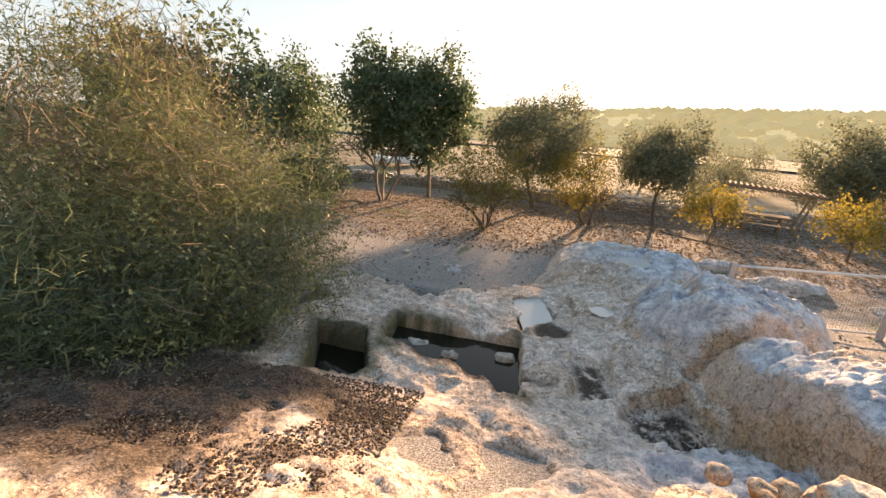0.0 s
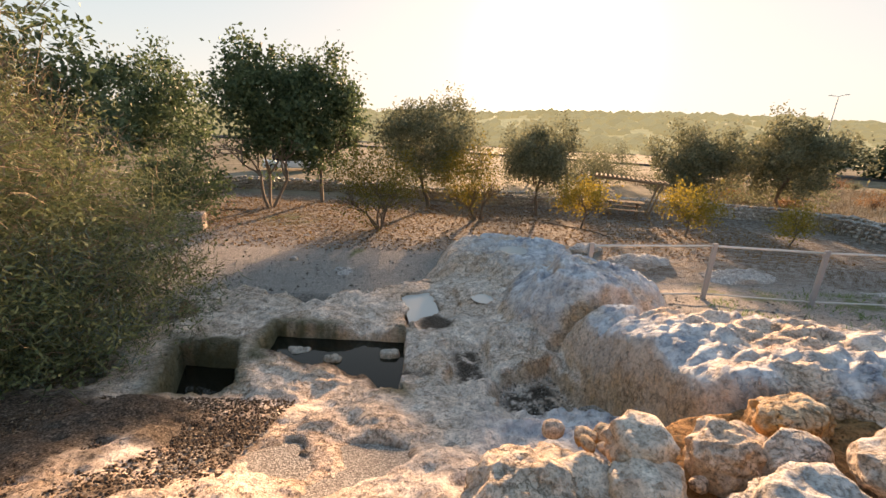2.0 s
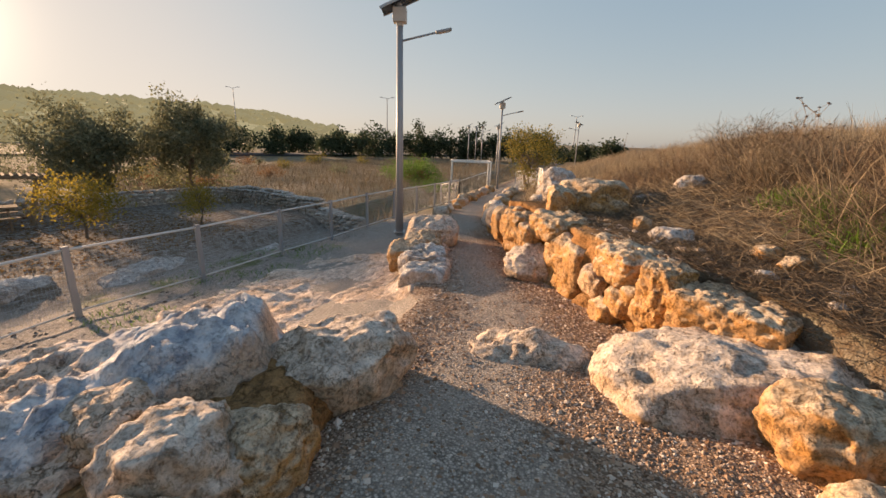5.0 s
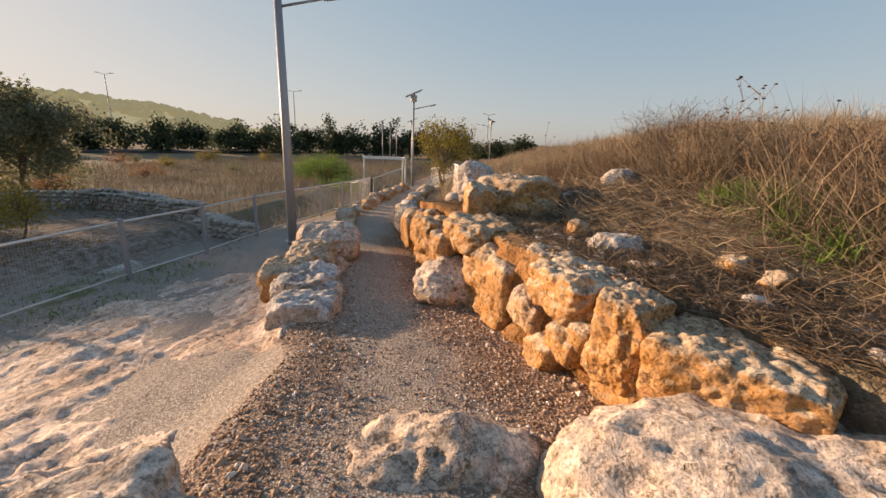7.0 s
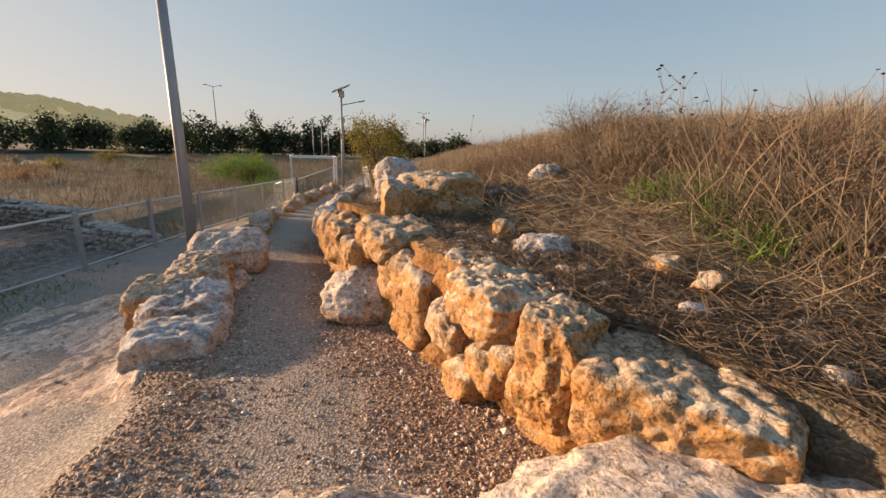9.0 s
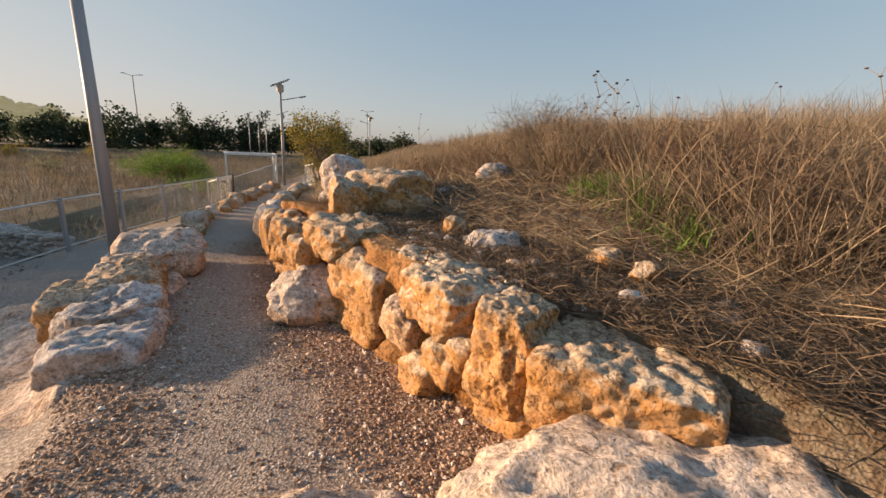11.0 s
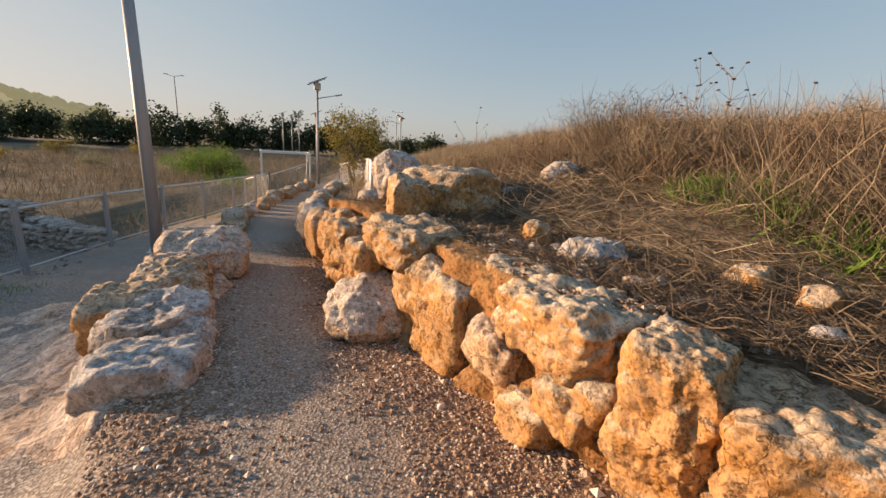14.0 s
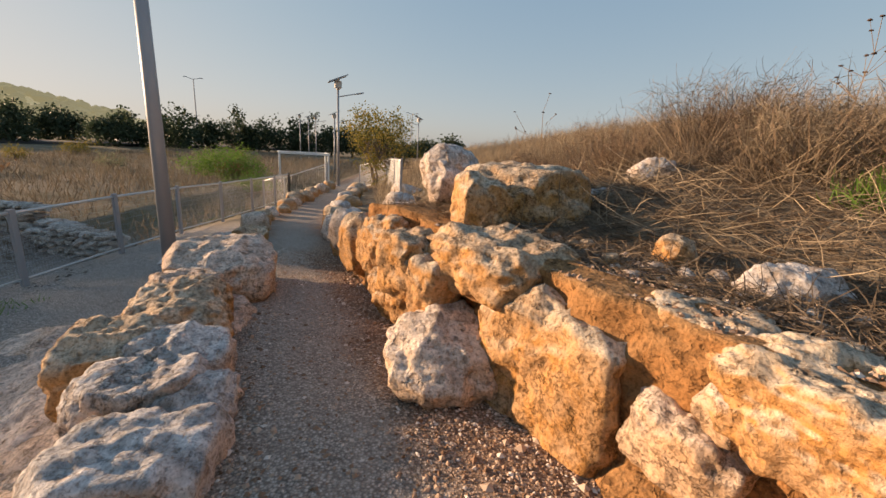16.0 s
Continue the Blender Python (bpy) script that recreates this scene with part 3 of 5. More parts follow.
by_pool = step(1.25, 0.75, np.hypot(gx - 0.22, (gy - 7.15) * 0.85) + 0.12 * rough)
z = z + (-1.745 + 0.03 * rough - z) * by_pool * (z < -1.6)
for shape, floor_z, soft in ((BASIN, -2.2, 0.05), (WELL, -2.35, 0.06), (POOL, -2.0, 0.06), (TRENCH, -1.74, 0.16), (GAP, -1.67, 0.14)):
    cut, inside = slot(gx, gy, shape, soft, 0.14 if shape is POOL else 0.07 if shape in (TRENCH, GAP) else 0.035)
    bed = floor_z + 0.05 * rough
    if shape is BASIN:
        bed = floor_z + 0.75 * step(5.25, 4.55, gy + 0.32 * (gx + 1)) * step(0.2, -0.5, gx) + 0.05 * rough
    z = np.where(z > bed, z + (bed - z) * cut, z) + (0.05 * (0.5 - np.abs(rough)) * step(-0.4, 0, inside) if shape in (BASIN, WELL) else 0)
    if shape in (TRENCH, GAP, BASIN):
        soil = np.maximum(soil, step(0.0, 0.12, inside) * step(-0.3, 0.2, fine + 0.3))
    if shape in (WELL, BASIN):
        moss = np.maximum(moss, 0.85 * step(-0.35, 0.0, inside) * (1 - soil) * step(-0.3, 0.3, rough + 0.4 * (gx < -1.9)))
HOLLOWS = []
for cx, cy, r in ((1.43, 6.9, 0.22), (2.45, 9.15, 0.34)):
    far_off = np.hypot(gx - cx, (gy - cy) * 0.9) + 0.07 * rough
    brim = float(np.percentile(z[np.abs(far_off - r) < 0.05], 25))
    z = z + (brim - 0.05 - z) * step(r * 1.25, r * 0.85, far_off)
    z = np.where((far_off > r * 1.1) & (far_off < r * 2.4) & (gy < cy), np.minimum(z, brim + 0.04), z)
    HOLLOWS.append([(cx + r * 1.12 * math.cos(k * math.pi / 6), cy + r * 1.25 * math.sin(k * math.pi / 6), brim) for k in range(12)])
n0, n1 = gx.shape
idx = np.arange(n0 * n1).reshape(n0, n1)
faces = np.stack([idx[:-1, :-1], idx[1:, :-1], idx[1:, 1:], idx[:-1, 1:]], -1).reshape(-1, 4)
shown = (z > gz - 0.12) | (gy < 8.0) & (gx < 2.4) & (gy > 3.3) & (gx > -3.4) & (reach > -0.3)
keep = shown.ravel()[faces].any(1)
used = np.unique(faces[keep])
remap = np.full(n0 * n1, -1)
remap[used] = np.arange(len(used))
bedrock = mesh("bedrock", np.stack([gx, gy, z], -1).reshape(-1, 3)[used], remap[faces[keep]], BEDROCK, smooth=True,
               attrs={"soil": soil.ravel()[used], "weathered": weathered.ravel()[used], "moss": moss.ravel()[used]})
tagged(bedrock, "weathered limestone bedrock with rock-cut basins holding water", "bedrock", kind="structure")


def water(name, outline, label, mat=WATER):
    tagged(mesh(name, outline, [tuple(range(len(outline)))], mat), label, "water", kind="structure")


def filled(corners, level, grow):
    cx, cy = sum(c[0] for c in corners) / 4, sum(c[1] for c in corners) / 4
    return [(cx + (x - cx) * grow, cy + (y - cy) * grow, level) for x, y in corners]


water("water_1", filled(BASIN, -1.87, 1.06), "still dark water in the larger rock-cut basin")
water("water_2", filled(WELL, -1.97, 1.06), "still dark water in the small deep basin")
water("water_3", filled(POOL, -1.80, 1.22), "shallow rain pool, bright sky reflection put into its colour", PUDDLE)
water("water_4", HOLLOWS[0], "round rain puddle in a rock hollow", PUDDLE)
water("water_5", HOLLOWS[1], "rain puddle on the top of the rock", PUDDLE)

# ---- ground ----
def spread(lo, hi, d, outer, dmid):
    core = np.arange(lo, hi, d)
    a, out = lo, []
    g = dmid
    while a > -outer:
        a -= g
        g = g if a > -34 else g * 1.22
        out.append(a)
    c, up = core[-1], []
    g = dmid
    while c < outer:
        c += g
        g = g if c < 36 else g * 1.22
        up.append(c)
    return np.concatenate([out[::-1], core, up])


X, Y = np.meshgrid(spread(-4.5, 16, 0.10, 2500, 0.4), spread(-4, 9.5, 0.10, 2500, 0.4), indexing="ij")
Z, on = land(X, Y)
sink = ((X > -3.3) & (X < 2.2) & (Y > 3.5) & (Y < 8.2))
Z = Z - 0.75 * step(0.0, 0.4, np.minimum(np.minimum(X + 3.4, 2.3 - X), np.minimum(Y - 3.3, 8.1 - Y))) * sink
orchard_far = 20.3 - 0.02 * X
field = np.maximum(step(0, 1.5, Y - orchard_far), step(17, 19, X) * (1 - on))
field = np.maximum(field, step(0.05, 0.45, np.interp(X, BANK_X, BANK_Y) - Y))
litter = step(11, 14, Y + 3.2 * step(4.5, 7.5, X) + 1.2 * fbm2(X, Y, 0.3, 3, 71)) * (1 - field)
litter = np.maximum(litter, step(-0.1, 0.25, np.interp(X, BANK_X, BANK_Y) - Y))
litter = np.maximum(litter, step(4.0, 2.4, np.hypot(X + 4.4, Y - 4.2)))
tread = 1 - step(0.25, 0.75, np.abs(Y - np.interp(X, PATH_X, PATH_Y) - 0.12) + 0.22 * fbm2(X, Y, 1.3, 4, 83))
green = np.zeros_like(X)
for cx, cy, r in ((-5.0, 15.5, 1.5), (-1.8, 11.4, 0.9), (7.6, 8.5, 1.2), (10, 8.0, 1.2), (22, 9, 3.0)):
    green = np.maximum(green, 0.8 * step(r, r * 0.3, np.hypot(X - cx, Y - cy)) * step(-0.1, 0.4, fbm2(X, Y, 3.0, 4, 81)))
n0, n1 = X.shape
idx = np.arange(n0 * n1).reshape(n0, n1)
faces = np.stack([idx[:-1, :-1], idx[1:, :-1], idx[1:, 1:], idx[:-1, 1:]], -1).reshape(-1, 4)
ground = mesh("ground", np.stack([X, Y, Z], -1).reshape(-1, 3), faces, GROUND, smooth=True,
              attrs={"path": on.ravel(), "field": field.ravel(), "litter": litter.ravel(), "tread": tread.ravel(), "green": green.ravel()})
tagged(ground, "stony earth yard, gravel path and dry grass slope", "ground", kind="structure")

# ---- far hills ----
az = np.radians(np.linspace(5, 140, 240))
rr = np.concatenate([np.linspace(120, 330, 46), np.linspace(345, 520, 6)])
elev = np.interp(np.degrees(az), [5, 18, 24, 28, 32, 37, 43, 48, 61, 67, 74, 82, 92, 105, 140], [-0.4, -0.4, -0.3, 0.0, 0.5, 1.2, 2.3, 2.5, 3.0, 2.95, 2.75, 2.4, 2.2, 1.8, 0.8])
A, R = np.meshgrid(az, rr, indexing="ij")
top = np.tan(np.radians(elev))[:, None] * 320 + 1.5
hz = -2.4 + (top + 2.2) * step(120, 320, R) ** 0.9 * (1 - 0.3 * step(330, 520, R)) * step(-0.3, 0.3, elev)[:, None]
hx, hy = R * np.cos(A), R * np.sin(A)
hz = hz + fbm2(hx, hy, 0.02, 4, 91) * 1.3 * step(0.2, 2, elev)[:, None]
n0, n1 = hx.shape
idx = np.arange(n0 * n1).reshape(n0, n1)
faces = np.stack([idx[:-1, :-1], idx[1:, :-1], idx[1:, 1:], idx[:-1, 1:]], -1).reshape(-1, 4)
tagged(mesh("backdrop_hill", np.stack([hx, hy, hz], -1).reshape(-1, 3), faces, HILL, smooth=True), "scrub-covered hill with evening haze as a faint glow", "hill", kind="structure")
cl_v, cl_f, base = [], [], 0
pv, pf = ico(1)
hr = np.random.default_rng(3)
for k in range(2600):
    i, j = hr.integers(20, n0), hr.integers(3, 46)
    if elev[i] < 0.8 or hr.random() > 0.35 + 0.65 * (vnoise(np.array([[hx[i, j] * 0.05, hy[i, j] * 0.05, 0.5]]), 5)[0] > -0.1):
        continue
    s = hr.uniform(1.2, 3.0)
    q = pv * (1 + 0.35 * vnoise(pv * 2.3 + k, 4))[:, None] * np.array([s * 1.3, s * 1.3, s * 0.9])
    cl_v.append(q + np.array([hx[i, j] + hr.uniform(-3, 3), hy[i, j] + hr.uniform(-3, 3), hz[i, j] + s * 0.4]))
    cl_f.append(pf + base)
    base += len(pv)
tagged(mesh("backdrop_scrub", np.concatenate(cl_v), np.concatenate(cl_f), SCRUB), "low green scrub over the hill, glowing faintly for haze", "scrub", kind="stuff")


# ---- stones ----
SEEDS = iter(range(100, 4000))


def boulder(name, x, y, top, sx, sy, sz, yaw, mat, label, block=4.0, rough=0.12, sub=5, tilt=(0, 0), cuts=7, group="", depth=0.16, socket=None):
    v, f = rock_shape(sx, sy, sz, next(SEEDS), block, rough, sub, cuts, depth)
    if socket:
        d = np.hypot(v[:, 0] - socket[0], v[:, 1] - socket[1])
        v[:, 2] -= np.where(v[:, 2] > 0, 0.12 * step(0.075, 0.045, d), 0)
    ob = mesh(name, v, f, mat, smooth=True)
    ob.matrix_basis = pose(x, y, top - sz / 2, tilt[0], tilt[1], yaw)
    return tagged(ob, label, "rock", group)


# heap between the basins and the path
boulder("boulder", 4.77, 1.52, 0.06, 1.02, 0.76, 0.62, -35, PALE, "large pale limestone boulder with an undercut side", 3.6, 0.10)
boulder("boulder", 3.90, 1.45, -0.05, 0.51, 0.59, 0.44, -15, OCHRE, "brown limestone boulder wedged in the heap", 3.4, 0.12)
boulder("boulder", 3.61, 1.63, 0.05, 0.52, 0.63, 0.52, 25, PALE, "pale upright limestone block in the heap", 4.0, 0.12)
boulder("boulder", 2.71, 1.43, 0.14, 0.46, 0.46, 0.37, 20, GREY, "grey lichen-covered upright boulder", 3.2, 0.08, tilt=(12, -8))
boulder("boulder", 2.17, 1.33, -0.03, 0.65, 0.54, 0.48, 10, GREY, "rough grey-white boulder beside the path", 3.4, 0.14)
boulder("boulder", 1.02, 1.78, -0.27, 0.93, 0.68, 0.64, 20, PALE, "large pale boulder above the basins", 3.2, 0.14)
boulder("boulder", 3.75, 2.2, -0.02, 0.62, 0.50, 0.5, 40, PALE, "pale boulder on the heap", 3.4, 0.14)
boulder("boulder", 3.40, 2.25, -0.15, 0.55, 0.41, 0.38, 10, PALE, "pale limestone boulder on the heap", 3.4, 0.14)
boulder("boulder", 2.73, 2.12, -0.11, 0.54, 0.37, 0.36, 20, OCHRE, "pinkish brown boulder against the rock face", 3.0, 0.12)
boulder("boulder", 2.20, 1.92, -0.19, 0.47, 0.38, 0.34, 30, PALE, "pale boulder on loose earth", 3.2, 0.14)
boulder("boulder", 1.62, 1.91, -0.13, 0.38, 0.33, 0.28, 20, PALE, "angular pale stone on the heap", 3.4, 0.14, 4)
boulder("stone", 1.50, 1.98, -0.23, 0.14, 0.12, 0.10, 50, PALE, "small pale stone beside a boulder", 3, 0.12, 4)
boulder("stone", 1.57, 1.64, -0.21, 0.44, 0.32, 0.26, -15, PALE, "flat pale stone on the heap", 3.4, 0.12, 4)
boulder("stone", 2.42, 1.75, -0.08, 0.30, 0.26, 0.34, 10, GREY, "grey stone in the heap", 3, 0.12, 4)
boulder("stone", 2.45, 1.02, -0.12, 0.26, 0.34, 0.34, 10, GREY, "narrow grey stone beside the path", 3, 0.12, 4)
boulder("boulder", 1.35, 1.05, -0.20, 0.85, 0.5, 0.4, 5, PALE, "yellowish boulder beside the path", 3, 0.14)
boulder("earth_mound", 3.0, 1.95, -0.22, 2.3, 1.05, 0.9, 0, EARTH, "ochre earth packed between the heaped boulders", 2.6, 0.10, 5)
boulder("earth_mound", 4.1, 1.75, -0.12, 1.3, 0.8, 0.8, -10, EARTH, "ochre earth packed under the pale boulder", 2.6, 0.10, 5)
# stones in the path and along its other side
boulder("path_stone", 6.0, 0.45, -0.43, 0.7, 1.25, 0.42, 4, PALE, "flat pale bedrock lump rising out of the gravel", 2.6, 0.16)
boulder("boulder", 5.95, -1.8, -0.10, 1.3, 3.1, 0.95, 12, PALE, "broad smooth sunlit limestone slab", 3.0, 0.08, cuts=5, sub=6)
boulder("boulder", 5.12, -1.55, 0.06, 0.62, 0.75, 0.7, 20, OCHRE, "rounded ochre boulder beside the slab", 3.2, 0.10)
boulder("boulder", 4.62, -1.6, -0.12, 0.5, 0.55, 0.6, 0, OCHRE, "ochre boulder with rough flanks", 3.2, 0.12)
boulder("boulder", 6.7, -2.35, 0.22, 0.5, 0.8, 0.4, 20, GREY, "flat grey rock beside the long block", 3, 0.12)
boulder("boulder", 5.5, -2.75, 0.22, 0.9, 0.9, 0.7, 0, GREY, "grey weathered boulder at the edge of the slope", 3.0, 0.12)

# retaining wall of rough blocks, with the earth packed behind them
bx = np.arange(6.35, 15.5, 0.035)
hs = np.linspace(0, 1, 26)
BX, HS = np.meshgrid(bx, hs, indexing="ij")
by0 = np.interp(BX, BANK_X, BANK_Y)
low_z, high_z = land(BX, by0 + 0.35)[0] - 0.12, land(BX, by0 - 0.55)[0] + 0.02 - 0.22 * step(7.3, 6.9, BX)
lump = fbm2(BX, HS * 0.9 + BX * 0.3, 3.4, 5, 33, 0.6)
ez = low_z + (high_z - low_z) * np.minimum(1, HS * 1.25)
ey = by0 + 0.06 + 0.13 * step(10.2, 9.0, BX) - 0.20 * HS - 0.55 * np.clip(HS - 0.8, 0, 1) * 3 + 0.09 * lump + 0.03 * fbm2(BX, HS * 0.9, 12.0, 3, 35)
n0, n1 = BX.shape
idx = np.arange(n0 * n1).reshape(n0, n1)
faces = np.stack([idx[:-1, :-1], idx[1:, :-1], idx[1:, 1:], idx[:-1, 1:]], -1).reshape(-1, 4)
tagged(mesh("earth_bank", np.stack([BX, ey, ez + 0.03 * lump], -1).reshape(-1, 3), faces, EARTH, smooth=True), "orange earth packed between the wall blocks", "earth bank", kind="structure")
W = "blocks of the retaining wall"
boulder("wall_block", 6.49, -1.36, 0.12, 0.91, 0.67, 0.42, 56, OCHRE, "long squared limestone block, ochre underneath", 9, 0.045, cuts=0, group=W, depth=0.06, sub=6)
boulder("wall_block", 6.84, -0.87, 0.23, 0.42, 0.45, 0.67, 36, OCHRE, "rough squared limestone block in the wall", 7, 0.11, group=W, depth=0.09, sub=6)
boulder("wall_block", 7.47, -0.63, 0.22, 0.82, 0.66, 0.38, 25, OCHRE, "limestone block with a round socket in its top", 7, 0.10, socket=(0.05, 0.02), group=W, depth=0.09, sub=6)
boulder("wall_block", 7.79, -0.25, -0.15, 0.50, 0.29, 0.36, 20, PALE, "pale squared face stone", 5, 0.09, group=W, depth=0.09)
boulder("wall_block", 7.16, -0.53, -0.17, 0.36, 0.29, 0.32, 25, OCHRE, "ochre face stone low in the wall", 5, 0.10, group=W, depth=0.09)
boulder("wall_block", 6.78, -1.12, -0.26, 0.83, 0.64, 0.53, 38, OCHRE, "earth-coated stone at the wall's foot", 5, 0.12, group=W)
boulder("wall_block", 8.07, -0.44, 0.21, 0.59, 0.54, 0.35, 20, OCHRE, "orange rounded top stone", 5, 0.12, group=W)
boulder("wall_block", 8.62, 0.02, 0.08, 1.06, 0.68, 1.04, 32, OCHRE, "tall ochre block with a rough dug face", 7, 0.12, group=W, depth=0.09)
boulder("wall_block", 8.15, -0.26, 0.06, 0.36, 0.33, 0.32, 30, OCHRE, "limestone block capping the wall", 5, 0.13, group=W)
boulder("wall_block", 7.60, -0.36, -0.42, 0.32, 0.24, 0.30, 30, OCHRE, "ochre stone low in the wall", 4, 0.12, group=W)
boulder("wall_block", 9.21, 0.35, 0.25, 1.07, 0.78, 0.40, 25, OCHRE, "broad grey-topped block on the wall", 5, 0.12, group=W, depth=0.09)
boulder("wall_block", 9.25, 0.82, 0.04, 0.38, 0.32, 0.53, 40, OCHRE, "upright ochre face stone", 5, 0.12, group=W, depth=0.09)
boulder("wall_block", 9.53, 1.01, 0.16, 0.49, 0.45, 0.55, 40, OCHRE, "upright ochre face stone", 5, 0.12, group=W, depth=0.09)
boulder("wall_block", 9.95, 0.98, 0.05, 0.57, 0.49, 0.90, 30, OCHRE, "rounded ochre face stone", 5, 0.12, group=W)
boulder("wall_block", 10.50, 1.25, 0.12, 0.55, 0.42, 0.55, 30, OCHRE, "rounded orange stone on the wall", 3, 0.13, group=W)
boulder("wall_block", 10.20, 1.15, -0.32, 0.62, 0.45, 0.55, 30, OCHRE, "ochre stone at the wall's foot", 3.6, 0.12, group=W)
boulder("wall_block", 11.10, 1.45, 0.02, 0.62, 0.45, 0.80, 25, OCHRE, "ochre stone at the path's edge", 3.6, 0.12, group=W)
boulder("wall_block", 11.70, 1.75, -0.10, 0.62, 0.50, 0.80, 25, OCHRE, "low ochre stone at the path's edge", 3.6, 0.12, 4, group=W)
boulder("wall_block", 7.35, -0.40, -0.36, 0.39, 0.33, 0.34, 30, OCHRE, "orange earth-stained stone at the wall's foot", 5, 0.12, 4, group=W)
boulder("wall_block", 7.05, -0.62, -0.08, 0.28, 0.26, 0.26, 20, OCHRE, "small ochre stone wedged between blocks", 4, 0.12, 4, group=W)
boulder("wall_block", 7.68, -0.30, 0.02, 0.24, 0.20, 0.20, 20, PALE, "small pale stone wedged under the cap stone", 4, 0.12, 4, group=W)
boulder("boulder", 3.28, 1.55, -0.05, 0.34, 0.36, 0.5, 15, OCHRE, "orange broken stone between two boulders", 4, 0.13, 5)
boulder("wedge_stone", 8.93, 0.68, -0.29, 0.82, 0.96, 0.50, 18, PALE, "pale wedge-shaped stone leaning on the wall's foot", 2.6, 0.09, cuts=10, tilt=(0, -20))
boulder("boulder", 10.54, -0.12, 0.70, 1.08, 1.27, 0.81, 12, OCHRE, "massive two-tiered limestone boulder", 4.4, 0.10)
boulder("boulder", 10.05, 0.38, 0.66, 0.55, 0.5, 0.9, 10, OCHRE, "ochre block beside the massive boulder", 4, 0.12)
boulder("boulder", 11.4, 0.6, 0.85, 0.8, 0.7, 0.7, 10, GREY, "white-grey rock on the bank", 3, 0.12)
boulder("boulder", 11.10, -1.81, 0.95, 0.52, 0.53, 0.68, 30, GREY, "pointed grey rock in the dry grass", 2.6, 0.14, tilt=(10, 0))
boulder("boulder", 10.9, -1.1, 0.5, 0.5, 0.55, 0.5, 0, GREY, "grey rock lying in dry grass", 3, 0.12, 4)
boulder("boulder", 9.9, -1.15, 0.36, 0.4, 0.55, 0.36, 10, PALE, "pale rock lying on the bank", 3, 0.13, 4)
boulder("boulder", 8.40, -1.17, 0.34, 0.35, 0.60, 0.35, 8, GREY, "squared grey block on the bank", 4.4, 0.08)
boulder("boulder", 9.4, -1.95, 0.34, 0.4, 0.55, 0.3, 10, PALE, "flat pale rock among straw", 3, 0.12, 4)
boulder("stone", 9.0, -0.85, 0.36, 0.22, 0.3, 0.26, 0, OCHRE, "ochre stone on the bank", 3, 0.12, 4)
boulder("stone", 7.75, -1.95, 0.36, 0.3, 0.3, 0.26, 0, OCHRE, "ochre stone among straw", 3, 0.14, 4)
boulder("stone", 7.35, -2.05, 0.34, 0.26, 0.32, 0.24, 30, OCHRE, "ochre stone among straw", 3, 0.14, 4)
boulder("stone", 6.98, -1.7, 0.27, 0.14, 0.2, 0.14, 0, GREY, "small grey stone among straw", 3, 0.12, 3)
boulder("stone", 6.3, -1.95, 0.24, 0.14, 0.16, 0.2, 0, GREY, "small white stone beside the block", 3, 0.12, 3)
# low kerb of stones on the path's other side
K = "kerb stones along the path"
boulder("kerb_stone", 7.97, 2.18, -0.51, 0.57, 0.68, 0.67, 6, GREY, "squared grey-topped kerb block", 8, 0.08, group=K, depth=0.07)
boulder("kerb_stone", 8.52, 2.51, -0.47, 0.55, 0.66, 0.41, 16, GREY, "ridged limestone kerb stone", 5, 0.13, group=K)
boulder("kerb_stone", 8.86, 2.91, -0.42, 0.55, 0.63, 0.54, 20, OCHRE, "dark-stained ochre kerb stone", 5, 0.14, group=K)
boulder("kerb_stone", 9.54, 2.90, -0.42, 0.84, 0.73, 0.37, 24, OCHRE, "rough ochre limestone kerb stone", 5, 0.12, group=K)
boulder("kerb_stone", 10.1, 3.15, -0.45, 0.7, 0.62, 0.55, 20, PALE, "pale limestone kerb boulder", 3.4, 0.12, group=K)
boulder("kerb_stone", 10.92, 3.20, -0.39, 1.34, 1.03, 0.56, 25, PALE, "pale rounded kerb boulder", 5, 0.12, group=K)
boulder("kerb_stone", 11.4, 3.42, -0.68, 0.5, 0.42, 0.42, 20, OCHRE, "small ochre kerb stone", 3.4, 0.12, 4, group=K)
boulder("kerb_stone", 13.3, 4.35, -0.88, 0.8, 0.6, 0.4, 20, GREY, "flat grey kerb stone", 3.4, 0.12, 4, group=K)
boulder("kerb_stone", 14.0, 4.15, -0.86, 0.55, 0.6, 0.42, 10, OCHRE, "rough ochre limestone kerb stone", 4, 0.1, 4, group=K)
boulder("kerb_stone", 8.45, 2.22, -0.50, 0.46, 0.49, 0.38, 12, GREY, "thin grey slab laid in the kerb", 5, 0.12, group=K)
boulder("kerb_stone", 8.85, 2.48, -0.46, 0.50, 0.58, 0.45, 20, GREY, "grey ridged slab in the kerb", 5, 0.14, group=K)
boulder("kerb_stone", 9.3, 2.62, -0.55, 0.42, 0.42, 0.42, 30, OCHRE, "ochre stone low in the kerb", 3.6, 0.12, 4, group=K)
boulder("kerb_stone", 10.5, 3.02, -0.62, 0.5, 0.4, 0.4, 30, PALE, "pale stone low in the kerb", 3.6, 0.12, 4, group=K)
kr = np.random.default_rng(12)
